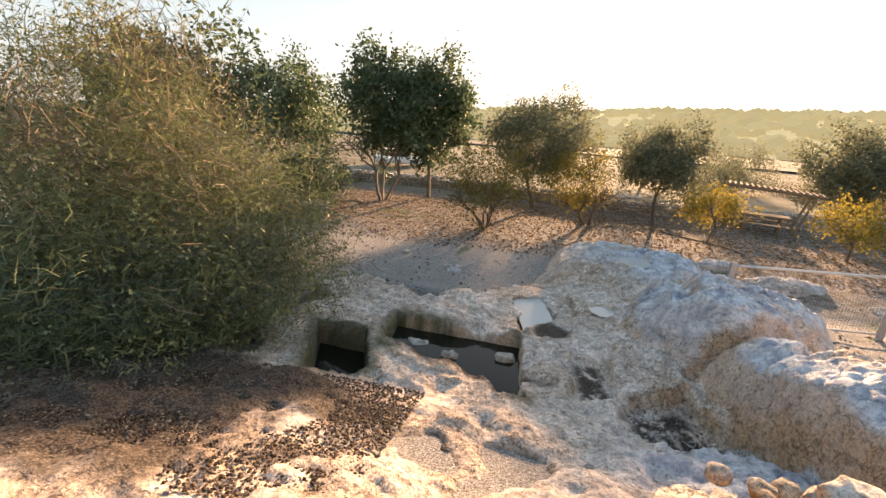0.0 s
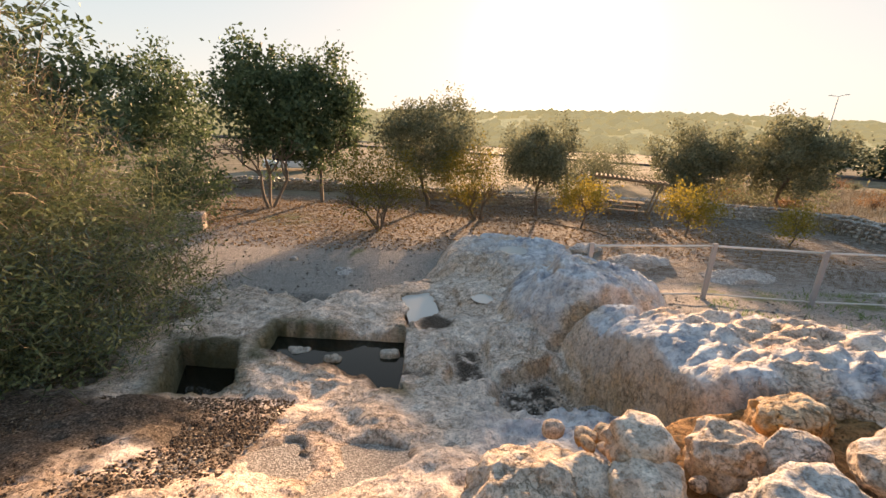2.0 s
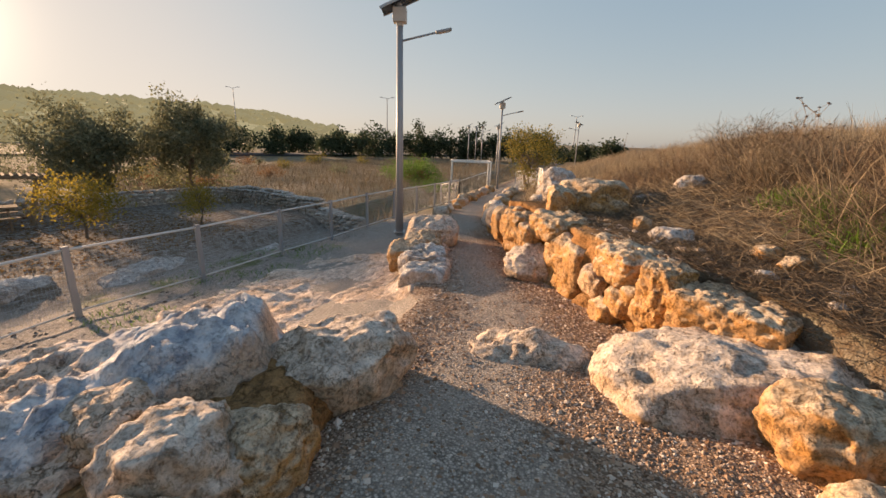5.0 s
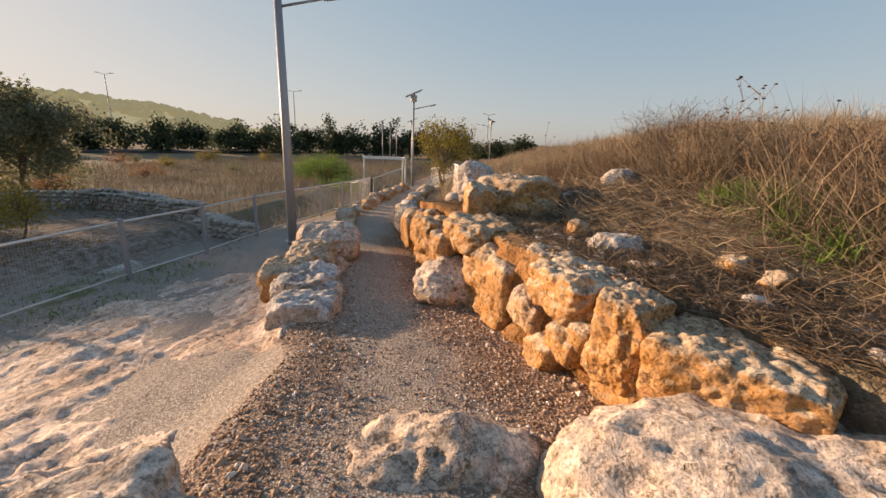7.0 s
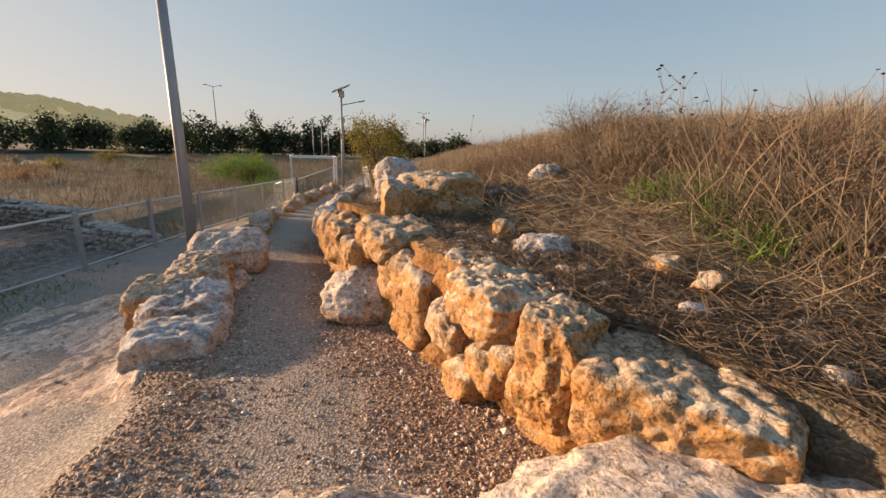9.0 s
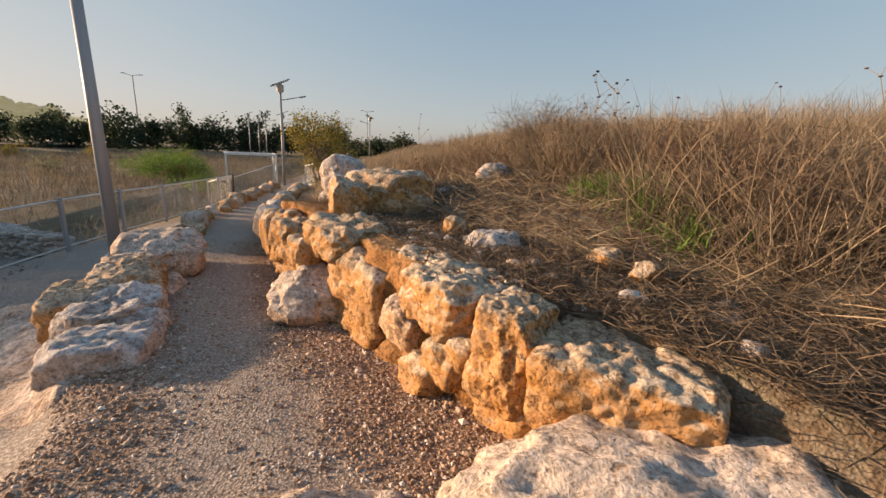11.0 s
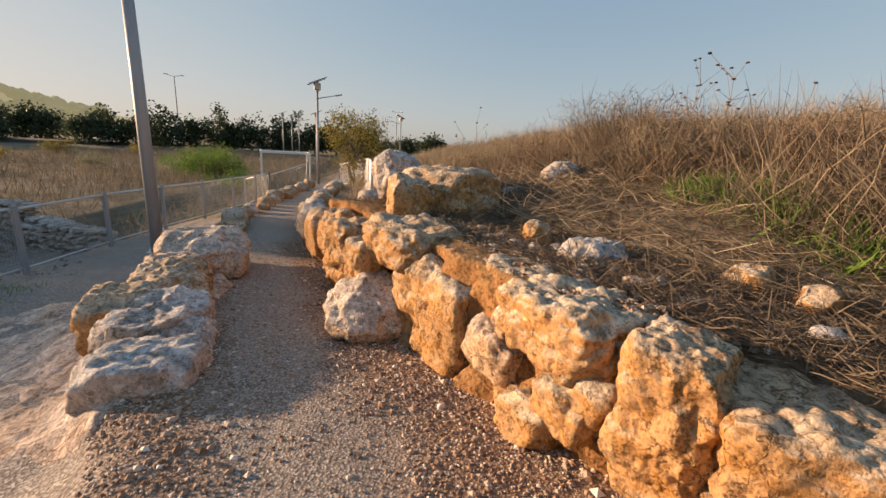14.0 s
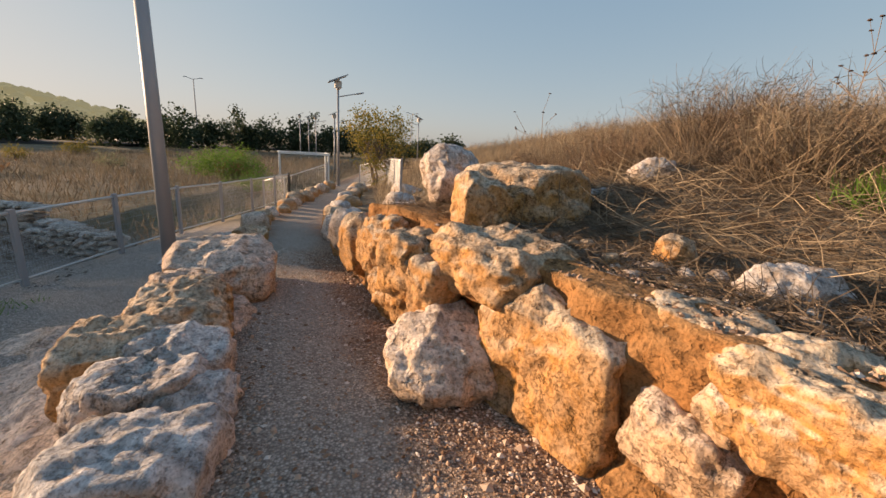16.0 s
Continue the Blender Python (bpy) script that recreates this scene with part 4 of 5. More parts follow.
for k in range(15):
    x = 15.0 + k * 0.85
    y = float(np.interp(x, PATH_X, PATH_Y)) + 0.95 + kr.uniform(-0.1, 0.1)
    s = kr.uniform(0.45, 0.75)
    boulder("kerb_stone", x, y, land_z(x, y) + s * 0.55, s, s * 0.85, s * 0.85, kr.uniform(0, 60), OCHRE if k % 3 else PALE, "rounded kerb stone further along the path", 3.4, 0.12, 3, group=K)
for k in range(16):
    x = 12.3 + k * 0.75
    y = float(np.interp(x, BANK_X, BANK_Y)) - 0.02 + kr.uniform(-0.1, 0.1)
    s = kr.uniform(0.5, 0.85)
    boulder("wall_block", x, y, max(land_z(x, y - 0.4), land_z(x, y + 0.3)) + s * 0.3, s, s * 0.8, s, kr.uniform(0, 60), OCHRE if k % 3 else GREY, "rough bank stone further along the path", 3.4, 0.12, 3, group=W)
for x, y, s in ((15.2, 1.3, 1.0), (17.5, 1.6, 0.8), (12.6, 0.4, 0.7), (13.6, -0.6, 0.8), (19, 1.4, 0.9)):
    boulder("boulder", x, y, land_z(x, y) + s * 0.45, s, s * 1.2, s * 0.8, 15, GREY, "pale rock showing through the dry grass", 3, 0.13, 3)
# stones in the basin and yard
for x, y, z0, s in ((-0.2, 5.45, -1.79, 0.34), (-1.02, 5.3, -1.81, 0.3), (-1.58, 5.55, -1.82, 0.36)):
    boulder("stone", x, y, z0, s, s * 0.7, 0.3, 10 * s, PALE, "pale stone lying in the basin's water", 3.4, 0.1, 4)
boulder("stone", -1.75, 9.65, -1.97, 0.45, 0.6, 0.14, 20, GREY, "flat pale stone in the yard", 2.6, 0.12, 4)
boulder("stone", -3.26, 10.43, -1.93, 0.2, 0.24, 0.2, 0, GREY, "pale stone in the yard", 2.6, 0.12, 3)
boulder("stone", -4.35, 2.1, -0.86, 0.5, 0.4, 0.4, 0, OCHRE, "earthy stone under the shrub", 3, 0.12, 4)
for x, y, sx, sy in ((6.6, 11.2, 2.2, 1.1), (9.0, 10.2, 2.6, 1.2), (5.5, 12.4, 1.2, 0.7), (12.5, 9.6, 1.6, 0.9)):
    boulder("outcrop", x, y, land_z(x, y) + 0.2, sx, sy, 0.55, 20, GREY, "low grey bedrock outcrop in the yard", 2.4, 0.10, 5)

sr = np.random.default_rng(55)
for k in range(46):
    x = sr.uniform(7.2, 10.2)
    y = float(np.interp(x, BANK_X, BANK_Y)) - sr.uniform(0.25, 1.1)
    d = sr.uniform(0.05, 0.14)
    boulder("stone", x, y, land_z(x, y) + d * 0.45, d * 1.3, d, d * 0.8, sr.uniform(0, 180), (OCHRE, PALE)[k % 2], "small loose stone on top of the earth bank", 3, 0.12, 2, group="loose stones on the bank")
for k in range(30):
    x, y = sr.uniform(1.3, 3.6), sr.uniform(1.75, 2.6)
    d = sr.uniform(0.06, 0.16)
    boulder("stone", x, y, land_z(x, y) + 0.32 + d * 0.3, d * 1.3, d, d * 0.9, sr.uniform(0, 180), (PALE, OCHRE)[k % 2], "small loose stone among the boulders", 3, 0.12, 2, group="loose stones in the heap")


# ---- trees and shrubs ----
def limb_tree(origin, spread_r, height, trunk_r, stems, levels, r, lean=(0, 0)):
    """Tapered segments of a trunk that forks; returns segments and twig ends."""
    segs, ends = [], []

    def grow(a, d, length, rad, level):
        steps = 3
        for s in range(steps):
            d = d + r.normal(size=3) * 0.16
            d = d / np.linalg.norm(d)
            c = a + d * length / steps
            segs.append((*a, *c, rad * (1 - 0.12 * s), rad * (1 - 0.12 * (s + 1))))
            a = c
        if level == 0:
            ends.append(a)
            return
        for _ in range(3 if level > 1 else 2 + int(r.random() < 0.6)):
            side = r.normal(size=3)
            side[2] = abs(side[2]) * 0.5
            nd_ = d * 0.75 + side / np.linalg.norm(side) * 0.75 * np.array([spread_r, spread_r, 0.7])
            grow(a, nd_ / np.linalg.norm(nd_), length * r.uniform(0.6, 0.8), rad * 0.62, level - 1)

    for s in range(stems):
        a0 = 2 * math.pi * s / max(1, stems)
        out = 0.28 if stems > 1 else 0.05
        d = np.array([math.cos(a0) * out + lean[0], math.sin(a0) * out + lean[1], 1.0])
        base = np.array(origin, float) + np.array([math.cos(a0), math.sin(a0), 0]) * trunk_r * (1.2 if stems > 1 else 0)
        grow(base, d / np.linalg.norm(d), height, trunk_r, levels)
    return segs, ends


def crown_points(centre, radii, n, clumps, r, clump_r, hollow=0.45):
    """Leaf places in clumps spread unevenly through an egg-shaped crown."""
    d = r.normal(size=(clumps, 3))
    d /= np.linalg.norm(d, axis=1, keepdims=True)
    rad = (hollow + (1 - hollow) * r.random((clumps, 1)) ** 0.7) * (1 + 0.22 * r.normal(size=(clumps, 1)))
    c = np.array(centre) + d * rad * np.array(radii)
    pick = r.integers(0, clumps, n)
    return c[pick] + r.normal(size=(n, 3)) * clump_r


def tree(name, x, y, crown_z, rx, rz, leaf_mat, label, n=5000, leaf_len=0.12, leaf_w=0.06, trunk_h=0.9, trunk_r=0.09, stems=1, lean=(0, 0), bark=BARK, clump=0.2, clumps=90, category="tree", shift=(0, 0), hollow=0.45, top_sprigs=0):
    z = land_z(x, y)
    r = np.random.default_rng(int(abs(x * 131 + y * 17)) + 5)
    t = thing(name, Matrix.Translation((x, y, z)), label, category)
    segs, _ = limb_tree((0, 0, -0.08), 0.9, trunk_h, trunk_r, stems, 3, r, lean)
    v, f = tubes(segs, 5)
    mesh("trunk", v, f, bark, t, True)
    c = (shift[0], shift[1], crown_z)
    pts = crown_points(c, (rx, rx, rz), n, clumps, r, clump, hollow)
    if top_sprigs:
        # upright shoots standing out of the crown
        a, q = r.uniform(0, 2 * math.pi, top_sprigs), rx * np.sqrt(r.random(top_sprigs))
        foot = np.stack([c[0] + q * np.cos(a), c[1] + q * np.sin(a), crown_z + rz * np.sqrt(np.maximum(0, 1 - (q / rx) ** 2)) * 0.85], 1)
        up = r.uniform(0.25, 0.75, (top_sprigs, 1))
        k = r.integers(0, top_sprigs, top_sprigs * 34)
        s = r.random((len(k), 1))
        pts = np.concatenate([pts, foot[k] + np.concatenate([r.normal(size=(len(k), 2)) * 0.07, s * up[k]], 1)])
    pts = pts[pts[:, 2] > 0.12]
    v, f = leaves(pts, leaf_len, leaf_w)
    mesh("crown", v, f, leaf_mat, t)
    return t


tree("carob_tree", -6.6, 17.7, 4.2, 1.85, 2.2, CAROB, "dark green carob tree with several slim trunks", 11000, 0.19, 0.11, 1.5, 0.085, 3, bark=PALE_BARK, clump=0.28, clumps=120, top_sprigs=18)
tree("carob_tree", -4.85, 19.5, 4.0, 1.9, 2.15, CAROB, "dense dark green carob tree with a leaning trunk", 12000, 0.19, 0.11, 1.6, 0.11, 1, (-0.25, 0), PALE_BARK, clump=0.28, clumps=120, top_sprigs=18)
tree("carob_tree", -12.2, 19.6, 4.0, 2.3, 2.2, CAROB, "dark green tree beyond the shrub", 10000, 0.19, 0.11, 1.4, 0.09, 2, clump=0.3, clumps=110, top_sprigs=14)
tree("carob_bush", -8.9, 15.2, 1.3, 1.5, 1.05, CAROB, "dark bushy young tree beside the trough", 6000, 0.15, 0.08, 0.5, 0.06, 3, clump=0.24)
tree("pomegranate_bush", -1.42, 14.3, 1.7, 1.65, 1.1, POMEGRANATE, "spreading bush with yellowing leaves on many stems", 4600, 0.09, 0.05, 0.8, 0.045, 6, clump=0.22, clumps=90, top_sprigs=18)
tree("pomegranate_bush", 2.5, 16.7, 1.75, 1.25, 1.2, POMEGRANATE, "autumn-coloured bush with a slanting trunk", 5500, 0.10, 0.055, 0.7, 0.08, 2, (-0.45, 0), clump=0.21, clumps=100, shift=(-0.6, 0))
tree("olive_tree", 0.32, 19.3, 3.05, 2.4, 1.7, OLIVE, "grey-green olive tree with a wide crown", 17000, 0.16, 0.07, 1.4, 0.12, 1, clump=0.26, clumps=180, top_sprigs=26)
tree("olive_tree", 5.3, 17.9, 2.7, 1.65, 1.3, OLIVE, "round-crowned young olive tree", 14000, 0.14, 0.065, 1.3, 0.08, 1, clump=0.2, clumps=170)
tree("yellow_tree", 6.45, 15.5, 1.35, 1.05, 0.62, YELLOW, "small tree with bright yellow autumn leaves", 2600, 0.10, 0.06, 0.7, 0.05, 1, (0.1, 0), clump=0.18, clumps=70)
tree("yellow_tree", 10.3, 14.7, 1.2, 0.95, 0.62, YELLOW, "small tree with yellow and green leaves", 2500, 0.10, 0.06, 0.6, 0.05, 1, clump=0.18, clumps=60)
tree("yellow_tree", 13.3, 13.5, 1.0, 0.65, 0.55, YELLOW, "thin small tree with orange-yellow leaves", 1400, 0.09, 0.05, 0.6, 0.04, 1, clump=0.16, clumps=40)
tree("olive_tree", 15.0, 21.9, 2.5, 2.3, 1.95, OLIVE, "broad dark olive tree behind the stone wall", 15000, 0.18, 0.085, 1.0, 0.12, 1, clump=0.28, clumps=130)
tree("olive_tree", 18.6, 20.0, 2.65, 2.0, 1.95, OLIVE, "dense olive tree behind the stone wall", 15000, 0.18, 0.085, 1.0, 0.12, 1, clump=0.26, clumps=130)
tree("olive_tree", 11.0, 27.0, 1.3, 1.6, 1.2, OLIVE, "low olive tree beyond the wall", 5000, 0.13, 0.06, 0.7, 0.1, 1, clump=0.26)
tree("olive_tree", 8.0, 31.0, 1.6, 1.9, 1.4, OLIVE, "olive tree in the field", 5000, 0.15, 0.07, 0.7, 0.1, 1, clump=0.3)
tree("olive_tree", 15.0, 33.0, 1.5, 2.2, 1.5, OLIVE, "olive tree in the field", 5000, 0.15, 0.07, 0.7, 0.1, 1, clump=0.3)
tree("yellow_bush", 24.0, 2.9, 1.9, 1.45, 1.25, POMEGRANATE, "tall bush with sparse yellow-green leaves beside the path", 4200, 0.10, 0.06, 0.9, 0.06, 4, clump=0.2, clumps=80, top_sprigs=10)
tree("green_bush", 33, 13.5, 0.8, 2.4, 0.9, FRESH, "rounded bright green bush in the field", 7000, 0.16, 0.05, 0.3, 0.04, 5, clump=0.25, clumps=120)
tree("green_bush", 30, 10.5, 0.4, 1.3, 0.5, FRESH, "low green bush in the field", 3000, 0.14, 0.05, 0.2, 0.03, 5, clump=0.2)

# scrub in the field
br = np.random.default_rng(41)
for k in range(22):
    a, d = radians(br.uniform(22, 62)), br.uniform(22, 58)
    x, y = 4 + d * math.cos(a), d * math.sin(a)
    if y < 8 or (x < 20 and y < 22):
        continue
    s = br.uniform(0.5, 1.1)
    tree("field_bush", x, y, s * 0.55, s, s * 0.6, (RUSSET, OLIVE, POMEGRANATE)[k % 3], "low scrubby bush in the dry field", 700, 0.14, 0.06, 0.25, 0.03, 3, clump=0.2, clumps=24, category="bush")

# far tree belt along the road
fr = np.random.default_rng(21)
for k in range(22):
    a = radians(6 + k * 2.35 + fr.uniform(-0.7, 0.7))
    d = fr.uniform(72, 88)
    h = fr.uniform(3.0, 5.0) * (1.2 if 3 < k < 10 else 1.0)
    x, y = 5 + d * math.cos(a), d * math.sin(a)
    tree("roadside_tree", x, y, h * 0.55, h * 0.55, h * 0.55, FAR_GREEN, "dark green roadside tree in the distance", 1500, 0.5, 0.3, 0.9, 0.18, 1, clump=0.5, clumps=40)
for x, y, h in ((70, 4, 2.6), (66, 1.0, 2.2), (62, -2.5, 2.4)):
    tree("roadside_tree", x, y, h * 0.6, h * 0.7, h * 0.5, FAR_GREEN, "dark green tree beyond the slope", 1500, 0.4, 0.25, 0.8, 0.15, 1, clump=0.4, clumps=40)


# the big shrub beside the basins
def broom_shrub(name, x, y, parts, label, n_stem):
    z = land_z(x, y)
    r = np.random.default_rng(77)
    t = thing(name, Matrix.Translation((x, y, z)), label, "shrub")
    segs = []
    for k in range(n_stem):
        a = r.uniform(0, 2 * math.pi)
        q = np.array([r.uniform(-0.9, 0.9), r.uniform(-0.9, 0.9), -0.1])
        d = np.array([math.cos(a) * 0.4, math.sin(a) * 0.4, 1.0])
        s, _ = limb_tree(q, 1.1, r.uniform(0.9, 1.3), 0.035, 1, 2, r, (d[0], d[1]))
        segs += s
    v, f = tubes(segs, 5)
    mesh("branchwork", v, f, TWIG, t, True)
    for pname, mat, centre, radii, n, length, width, droop, clumps, cr in parts:
        c = crown_points(centre, radii, n, clumps, r, cr, 0.62)
        c = c[(c[:, 2] > 0.05)]
        off = r.normal(size=c.shape)
        off[:, 2] = off[:, 2] * 0.8 - droop
        off /= np.linalg.norm(off, axis=1, keepdims=True)
        off *= length * r.uniform(0.4, 1.2, (len(c), 1))
        v, f = blades(c, off, width, 0.2)
        mesh(pname, v, f, mat, t)
    return t


broom_shrub("broom_shrub", -5.15, 4.95, [
    ("crown", BROOM, (0, 0, 1.5), (2.05, 2.05, 1.55), 26000, 0.26, 0.009, 0.15, 420, 0.22),
    ("foliage", BROOM, (0, 0, 1.4), (2.1, 2.1, 1.5), 16000, 0.06, 0.03, 0.0, 420, 0.22),
    ("grey_foliage", BROOM_GREY, (0.1, -0.5, 1.0), (1.75, 1.75, 0.9), 7000, 0.34, 0.009, 0.5, 50, 0.2),
    ("yellow_foliage", SPRIG_YELLOW, (0.2, -0.2, 1.3), (2.1, 2.1, 1.5), 9000, 0.07, 0.02, 0.0, 130, 0.16),
    ("crown", BROOM, (-0.5, -1.6, 0.75), (1.8, 1.5, 1.05), 13000, 0.26, 0.009, 0.2, 200, 0.2),
    ("foliage", BROOM, (-0.5, -1.6, 0.7), (1.85, 1.55, 1.05), 7000, 0.06, 0.03, 0.0, 200, 0.2),
    ("dead_wood", TWIG, (0, 0, 1.8), (1.9, 1.9, 1.6), 2600, 0.5, 0.010, -0.3, 150, 0.2)],
    "huge tangled green broom shrub with drooping sprigs", 16)
broom_shrub("thorn_shrub", -7.2, 5.6, [
    ("crown", BROOM, (0, 0, 2.6), (2.0, 2.0, 2.1), 18000, 0.22, 0.012, -0.1, 300, 0.24),
    ("foliage", SPRIG_YELLOW, (0, 0, 2.9), (2.0, 2.0, 2.0), 12000, 0.07, 0.03, 0.0, 300, 0.2),
    ("dead_wood", TWIG, (0.4, 0, 3.2), (2.0, 2.0, 1.9), 2600, 0.7, 0.010, -0.9, 120, 0.2)],
    "tall thorny shrub with bare twigs at its top", 12)
tree("carob_tree", -8.6, 9.0, 3.6, 1.9, 1.6, CAROB, "dark green tree rising behind the shrub", 7000, 0.17, 0.09, 1.2, 0.1, 2, clump=0.26, top_sprigs=10)


# ---- dry grass ----
def scatter(name, mat, x, y, height, width, lean, label, bow=0.15, stuff="grass", lift=0.0):
    if np.median(height) > 0.3 and stuff == "grass":
        ok = (y < brush_edge(x) + 0.25 * fbm2(x, y, 1.5, 2, 44)) | (x > 17)
        x, y, height = x[ok], y[ok], height[ok]
    z, _ = land(x, y)
    n = len(x)
    roots = np.stack([x, y, z - 0.02 + lift], 1)
    off = rng.normal(size=(n, 3)) * lean
    off[:, 2] = 1.0
    off /= np.linalg.norm(off, axis=1, keepdims=True)
    off *= (height * rng.uniform(0.5, 1.25, n))[:, None]
    v, f = blades(roots, off, width, bow)
    return tagged(mesh(name, v, f, mat), label, stuff, kind="stuff")


def brush_edge(x):
    """Where the standing grass and brush begin, above the open strip behind the wall."""
    return np.interp(x, [-6, 4, 6, 10.5, 12, 14, 17, 24], [-4.0, -3.4, -2.7, -2.45, -2.1, -1.2, 0.5, 3.0])


def on_hill(n, b0, b1, x0, x1, patch=0.0):
    x = rng.uniform(x0, x1, n * 2)
    back = b0 + (b1 - b0) * rng.random(n * 2) ** 1.3
    y = np.interp(x, BANK_X, BANK_Y) - back
    if patch:
        ok = fbm2(x, y, 0.8, 3, 99) > patch
        x, y = x[ok], y[ok]
    return x[:n], y[:n]


def tufts(n, b0, b1, x0, x1, per, r):
    """Roots gathered in uneven tufts."""
    cx, cy = on_hill(n // per, b0, b1, x0, x1)
    k = rng.integers(0, len(cx), n)
    return cx[k] + rng.normal(size=n) * r, cy[k] + rng.normal(size=n) * r


x, y = on_hill(46000, 4.4, 12, 5, 24)
scatter("dry_grass", STRAW, x, y, 0.42 + 0.22 * fbm2(x, y, 0.5, 3, 4), 0.0045, 0.55, "dense dry golden grass on the slope", 0.22)
x, y = tufts(18000, 3.9, 10, 5, 22, 45, 0.13)
scatter("dry_grass", STRAW, x, y, 0.62 + 0 * x, 0.0045, 0.42, "taller tufts of dry golden grass", 0.18)
x, y = on_hill(14000, 3.5, 16, -6, 8)
scatter("dry_grass", STRAW, x, y, 0.5 + 0 * x, 0.007, 0.5, "dry golden grass on the slope")
x, y = tufts(17000, 2.0, 4.6, 6.5, 17, 120, 0.2)
scatter("dry_brush", STRAW_GREY, x, y, 0.5 + 0.2 * fbm2(x, y, 0.9, 2, 6), 0.006, 1.1, "tangled grey-brown dry brush above the wall", 0.35)
x, y = tufts(16000, 2.2, 6.5, 5.5, 16, 200, 0.3)
scatter("dry_brush", STRAW_GREY, x, y, 0.42 + 0 * x, 0.007, 0.7, "dark dry undergrowth below the grass", 0.3)
x, y = tufts(1600, 2.0, 5.0, 5.5, 12, 14, 0.12)
scatter("dry_brush", STRAW, x, y, 1.0 + 0 * x, 0.008, 0.75, "long pale leaning stalks in the brush", 0.1)
x, y = on_hill(9000, 0.9, 7, 14, 45)
scatter("dry_grass", STRAW, x, y, 0.55 + 0 * x, 0.012, 0.4, "dry grass further along the bank")
x, y = on_hill(15000, 0.35, 3.4, 4.5, 12)
scatter("straw_litter", STRAW_GREY, x, y, 0.24 + 0 * x, 0.006, 4.0, "broken dry stalks lying on the bank", 0.12, "straw", 0.04)
x, y = on_hill(7000, 0.12, 1.6, 4.6, 8.2)
scatter("straw_litter", STRAW_GREY, x, y, 0.2 + 0 * x, 0.006, 3.0, "dark broken stalks beside the long block", 0.15, "straw", 0.02)
x, y = on_hill(2200, 1.4, 4.2, 5.5, 12)
scatter("straw_litter", STRAW, x, y, 0.5 + 0 * x, 0.007, 3.0, "long pale dry stalks lying on the bank", 0.12, "straw", 0.08)
x, y = on_hill(1300, 2.6, 4.2, 6.8, 9.9, 0.2)
scatter("green_weeds", FRESH, x, y, 0.20 + 0 * x, 0.016, 0.7, "fresh green weeds among the dry grass", 0.2, "weeds")
n = 16000
x, y = rng.uniform(17, 62, n), rng.uniform(7.5, 34, n)
scatter("field_grass", STRAW_FIELD, x, y, 0.6 + 0.25 * fbm2(x, y, 0.2, 3, 8), 0.03, 0.4, "brown dry grass field beyond the fence")
n = 9000
x, y = rng.uniform(-25, 22, n), rng.uniform(20.8, 42, n)
scatter("field_grass", STRAW_FIELD, x, y, 0.6 + 0 * x, 0.03, 0.4, "tall dry grass behind the orchard wall")
n = 1500
x, y = rng.uniform(6, 12, n), rng.uniform(6.2, 8.6, n)
ok = fbm2(x, y, 1.2, 3, 15) > 0.05
scatter("green_weeds", FRESH, x[ok], y[ok], 0.16 + 0 * x[ok], 0.012, 0.7, "low green weeds along the fence", 0.2, "weeds")


def dry_bush(x, y, r, h, n, mat, label):
    """A dead shrub: bent stems from one root, each with side twigs crossing its neighbours."""
    t = thing("dry_bush", Matrix.Translation((x, y, land_z(x, y))), label, "bush", "dead bushes on the bank")
    q = np.random.default_rng(int(abs(x * 313 + y * 71)))
    a = q.uniform(0, 2 * math.pi, n)
    foot = np.stack([np.cos(a), np.sin(a), 0 * a], 1) * (r * 0.55 * np.sqrt(q.random(n)))[:, None]
    foot[:, 2] = -0.03
    out = foot * 1.1 + q.normal(size=(n, 3)) * r * 0.35
    out[:, 2] = h * q.uniform(0.55, 1.1, n) * (1 - 0.35 * np.hypot(foot[:, 0], foot[:, 1]) / r)
    v, f = blades(foot, out, 0.009, 0.16)
    mesh("stem", v, f, TWIG, t)
    k = q.integers(0, n, n * 14)
    s = q.uniform(0.25, 1.0, (len(k), 1))
    start = foot[k] + out[k] * s + q.normal(size=(len(k), 3)) * 0.03
    twig = q.normal(size=(len(k), 3)) * np.array([1, 1, 0.8]) + np.array([0, 0, 0.45])
    twig *= (0.26 * h * q.uniform(0.4, 1.2, (len(k), 1))) / np.linalg.norm(twig, axis=1, keepdims=True)
    v, f = blades(start, twig, 0.0045, 0.2)
    mesh("brushwood", v, f, mat, t)
    return t


for x, y, r, h, n, mat in ((13.6, -1.3, 0.9, 0.75, 150, RUSSET_TWIG), (12.6, -2.1, 0.8, 0.95, 150, RUSSET_TWIG), (11.9, -2.9, 0.75, 1.15, 190, STRAW_GREY), (11.2, -3.0, 0.6, 0.9, 130, RUSSET_TWIG),
                           (10.3, -2.75, 0.55, 0.85, 130, STRAW), (9.6, -3.3, 0.7, 0.8, 160, STRAW_GREY), (8.7, -3.6, 0.75, 0.8, 160, RUSSET_TWIG), (7.8, -3.55, 0.7, 0.75, 160, STRAW_GREY), (7.0, -3.7, 0.7, 0.75, 140, STRAW_GREY), (14.8, -0.4, 0.8, 0.6, 110, RUSSET_TWIG)):
    dry_bush(x, y, r, h, n, mat, "dead grey-brown bush of tangled twigs on the slope")
